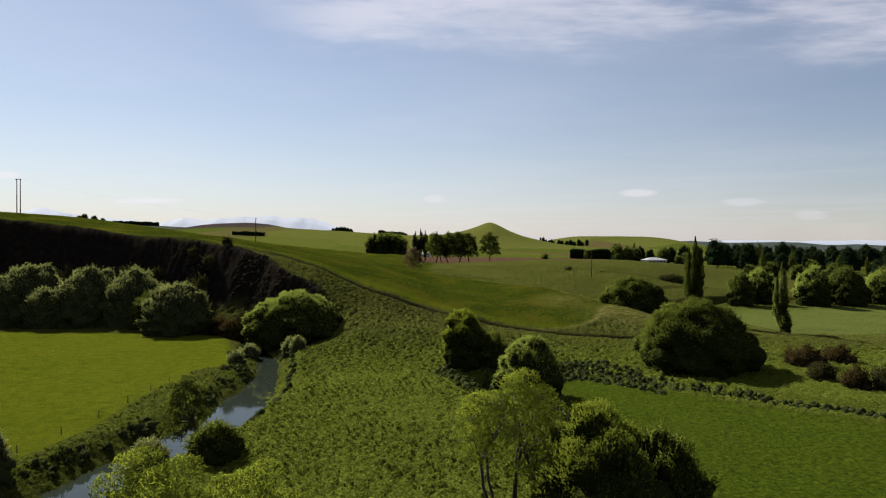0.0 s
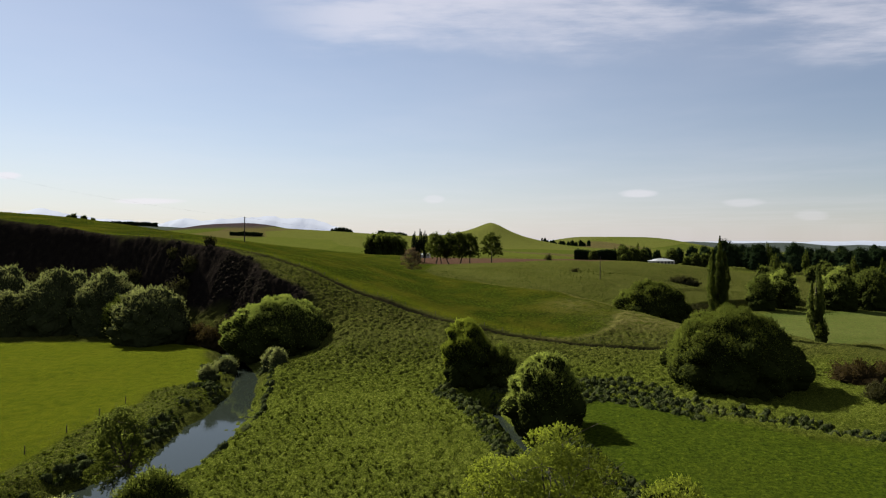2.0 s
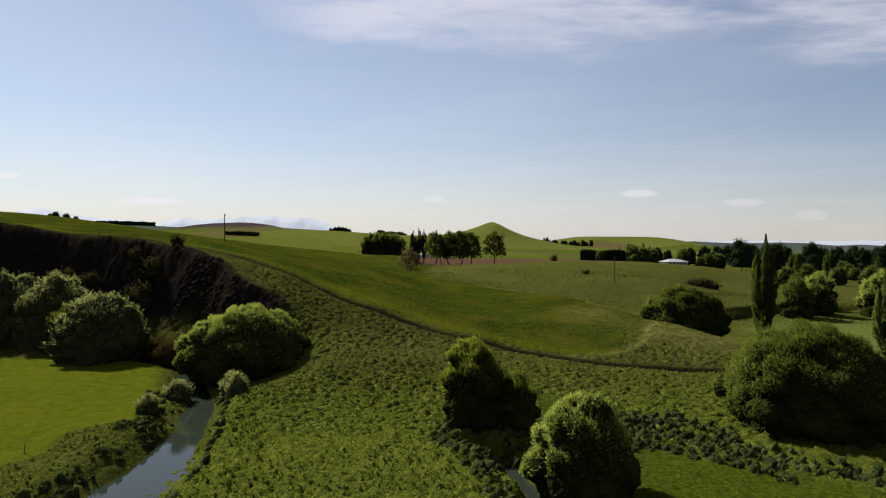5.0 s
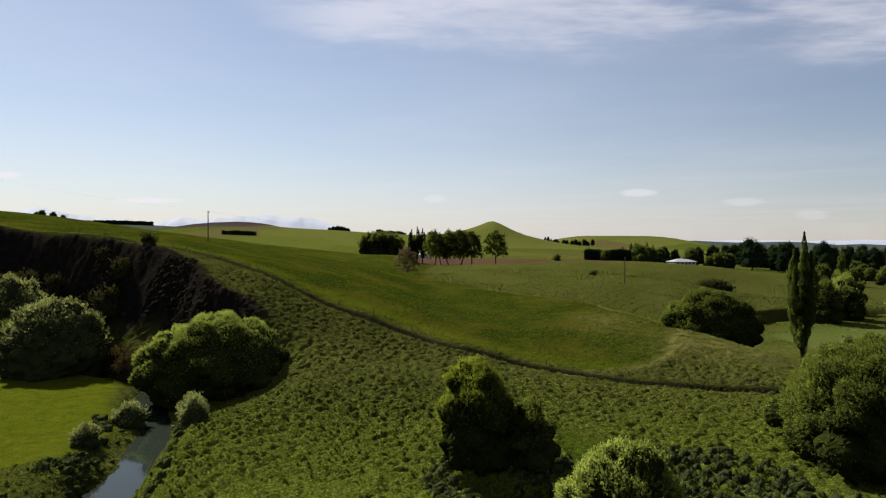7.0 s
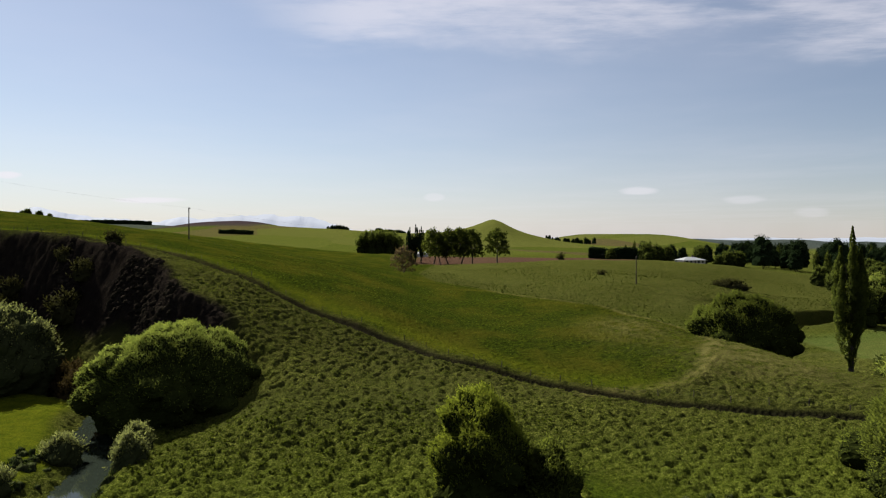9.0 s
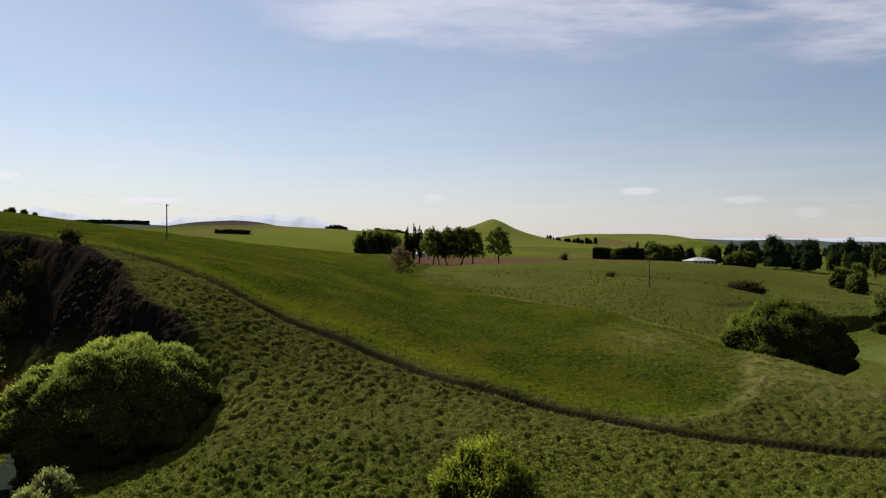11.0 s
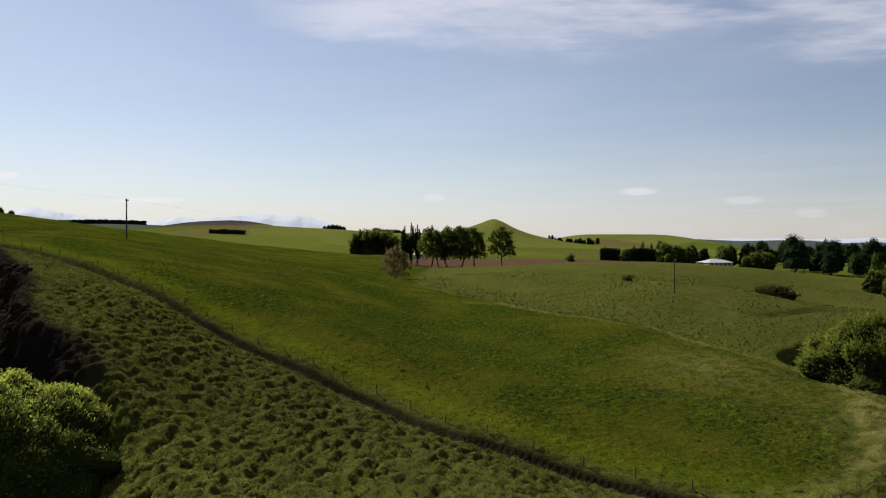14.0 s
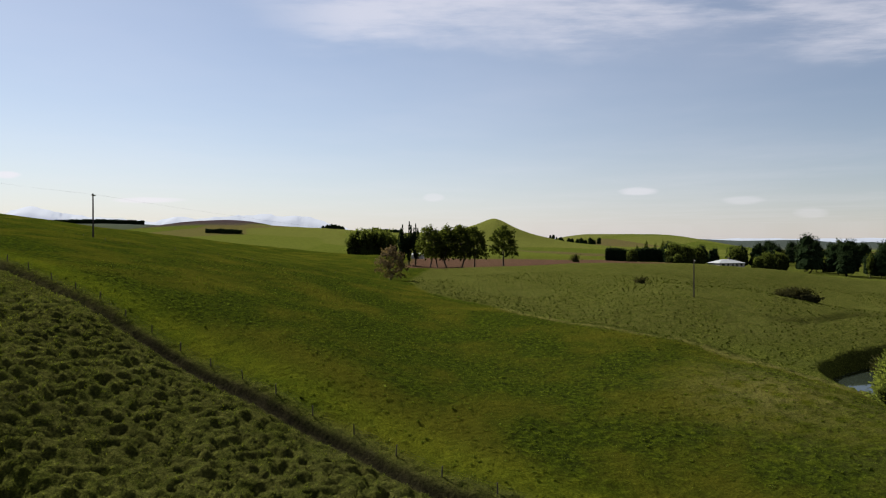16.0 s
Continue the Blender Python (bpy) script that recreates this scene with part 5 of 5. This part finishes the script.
def mounds(name, xs, ys, wide, tall, mat, label, seed, seg=8, shag=0.0):
    """Shaggy rounded tussocks, each a small lumpy dome, all in one mesh."""
    rng = np.random.default_rng(seed)
    n = len(xs)
    zs = land(xs, ys, True)[0]
    rings = [(0.0, 1.0), (0.5, 0.88), (0.84, 0.52), (1.06, -0.3)]
    tmpl = [(0, 0, 1.0)]
    for i, (r, h) in enumerate(rings[1:]):
        for k in range(seg):
            # every other corner reaches out and hangs, like drooping leaves
            swing = shag * (1 if k % 2 else -1) * i / 2
            a = 2 * math.pi * (k + 0.25 * i) / seg
            tmpl.append((r * (1 + swing) * math.cos(a), r * (1 + swing) * math.sin(a), h - 0.5 * swing))
    tmpl = np.array(tmpl)
    nv = len(tmpl)
    w = wide * rng.uniform(0.6, 1.3, n)
    h = tall * rng.uniform(0.5, 1.4, n)
    turn = rng.normal(0, 0.5, n)
    long_ = rng.uniform(1.0, 1.7, n)
    p = np.repeat(tmpl[None], n, 0)
    p = p * (1 + 0.17 * rng.normal(size=(n, nv, 1)))
    x0, y0 = p[:, :, 0] * (w * long_)[:, None], p[:, :, 1] * w[:, None]
    x1 = x0 * np.cos(turn)[:, None] - y0 * np.sin(turn)[:, None]
    y1 = x0 * np.sin(turn)[:, None] + y0 * np.cos(turn)[:, None]
    z1 = p[:, :, 2] * h[:, None]
    x1 = x1 + 0.35 * z1
    v = np.stack([x1 + xs[:, None], y1 + ys[:, None], z1 + zs[:, None] - 0.12], 2).reshape(-1, 3)
    tri = [(0, 1 + k, 1 + (k + 1) % seg) for k in range(seg)]
    for i in range(len(rings) - 2):
        a, b = 1 + i * seg, 1 + (i + 1) * seg
        for k in range(seg):
            tri += [(a + k, b + k, a + (k + 1) % seg), (a + (k + 1) % seg, b + k, b + (k + 1) % seg)]
    tri = np.array(tri)
    f = (tri[None] + (np.arange(n) * nv)[:, None, None]).reshape(-1, 3)
    me = mesh_of(name, v, f)
    me.materials.append(mat)
    return tagged(new(name, me), label, "grass", kind="stuff")


def sward(name, lo, hi, count, long_, wide, test, label, seed, steep=0.8):
    """Single leaning leaves of grass strewn over the ground, all in one mesh."""
    rng = np.random.default_rng(seed)
    x, y = rng.uniform(lo[0], hi[0], count), rng.uniform(lo[1], hi[1], count)
    q = land(x, y, True)
    keep = test(q, x, y)
    x, y, z = x[keep], y[keep], q[0][keep]
    n = len(x)
    th = rng.normal(0.2, 1.1, n)
    ln = long_ * rng.uniform(0.5, 1.4, n)
    el = steep * rng.uniform(0.5, 1.2, n)
    ahead_ = np.stack([np.cos(th) * np.cos(el), np.sin(th) * np.cos(el), np.sin(el)], 1)
    side = np.stack([-np.sin(th), np.cos(th), 0 * th], 1) * (wide * rng.uniform(0.5, 1.3, n))[:, None]
    foot = np.stack([x, y, z - 0.05], 1)
    tip = foot + ahead_ * ln[:, None]
    v = np.stack([foot - side, tip - side * 0.25, tip + side * 0.25, foot + side], 1).reshape(-1, 3)
    f = np.arange(4 * n).reshape(-1, 4)
    nn = np.cross(-side, ahead_)
    nn *= np.sign(nn[:, 2:3])
    nn /= np.linalg.norm(nn, axis=1)[:, None]
    nn = nn * 0.7 + np.array((-0.1, 0, 0.6))
    nn /= np.linalg.norm(nn, axis=1)[:, None]
    me = mesh_of(name, v, f, np.repeat(nn, 4, axis=0))
    me.materials.append(m_blade)
    return tagged(new(name, me), label, "grass", kind="stuff")


sward("tussock_grass", (-50, 96), (66, 188), 130000, 0.24, 0.034, lambda q, x, y: (q[1] > 0.5) & (q[0] > 0.7) & (q[3] < 0.3), "shaggy green tussock grass on the slope", 1)
sward("rough_grass", (-50, 44), (40, 96), 60000, 0.26, 0.05, lambda q, x, y: (q[1] > 0.5) & (q[0] > 0.7), "rough green grass on the stream flat", 2)
sward("pasture_grass", (-46, 146), (56, 215), 50000, 0.12, 0.045, lambda q, x, y: (q[1] < 0.5) & (q[0] > 4) & (q[3] < 0.3), "short pasture grass on the sloping paddock", 4)
sx, sy = scatter((-48, 148), (60, 262), 1.5, 17)
q = land(sx, sy, False)
keep = (q[1] < 0.4) & (q[0] > 4) & (q[3] < 0.3) & (waves(sx, sy, 8, 35) > -0.3)
tufts("pasture_tufts", sx[keep], sy[keep], 0.24, 6, m_blade, "ungrazed grass tufts dotted over the paddock", 12, 0.06, 1.2)
sx, sy = scatter((-20, 215), (175, 345), 1.9, 3)
q = land(sx, sy, False)
keep = (q[1] > 0.5) & (q[0] > 0.7) & (q[3] < 0.35) & (waves(sx, sy, 14, 30) > -0.35)
tufts("far_tussocks", sx[keep], sy[keep], 0.36, 8, m_far_grass, "dark tussocks dotted over the grassy mound", 5, 0.085, 1.1)
sx, sy = scatter((-55, 40), (80, 135), 1.0, 9)
dd = np.minimum(np.abs(line_dist(sx, sy, STREAM)[0] - 5.2) * np.where(sx < -34, 0.6, 3.0), np.maximum(0, line_dist(sx, sy, DITCH)[0] - np.where(sx < 36, 3.0, 0.8)))
dd = np.minimum(dd, np.abs(line_dist(sx, sy, ARM)[0] - 4.2))
keep = (dd < np.where((sx > 12) & (sx < 36) & (sy > 95), 3.2, 1.5)) & (land(sx, sy, False)[0] > 0.2) & ((sx > -30) | (waves(sx, sy, 3, 17) > -0.2))
mounds("rush_mounds", sx[keep], sy[keep], 0.42, 0.55, m_rushes, "dark rush clumps along the wet banks", 6, 8, 0.5)
tufts("rushes", sx[keep], sy[keep], 0.75, 12, m_rush, "dark rushes along the stream and ditch banks", 3, 0.045, 0.7)
sx, sy = scatter((-52, 58), (16, 142), 1.1, 21)
q = land(sx, sy, False)
keep = (q[1] > 0.6) & (q[0] > 0.9) & (waves(sx, sy, 9, 33) + 0.5 * waves(sx, sy, 3, 34) > -0.25)
tufts("flat_tussocks", sx[keep], sy[keep], 0.36, 11, m_blade, "green tussocks standing over the stream flat", 9, 0.055, 1.1)
sx, sy = scatter((-80, 136), (-20, 198), 0.7, 13)
q = land(sx, sy, False)
keep = (q[3] * (line_dist(sx, sy, FENCE)[0] > 2.5) > 0.4) & (waves(sx, sy, 5, 19) > 0.3)
mounds("scarp_rubble", sx[keep], sy[keep], 0.4, 0.45, m_clod, "earth clods on the slipped scarp, darkened for shade", 8)
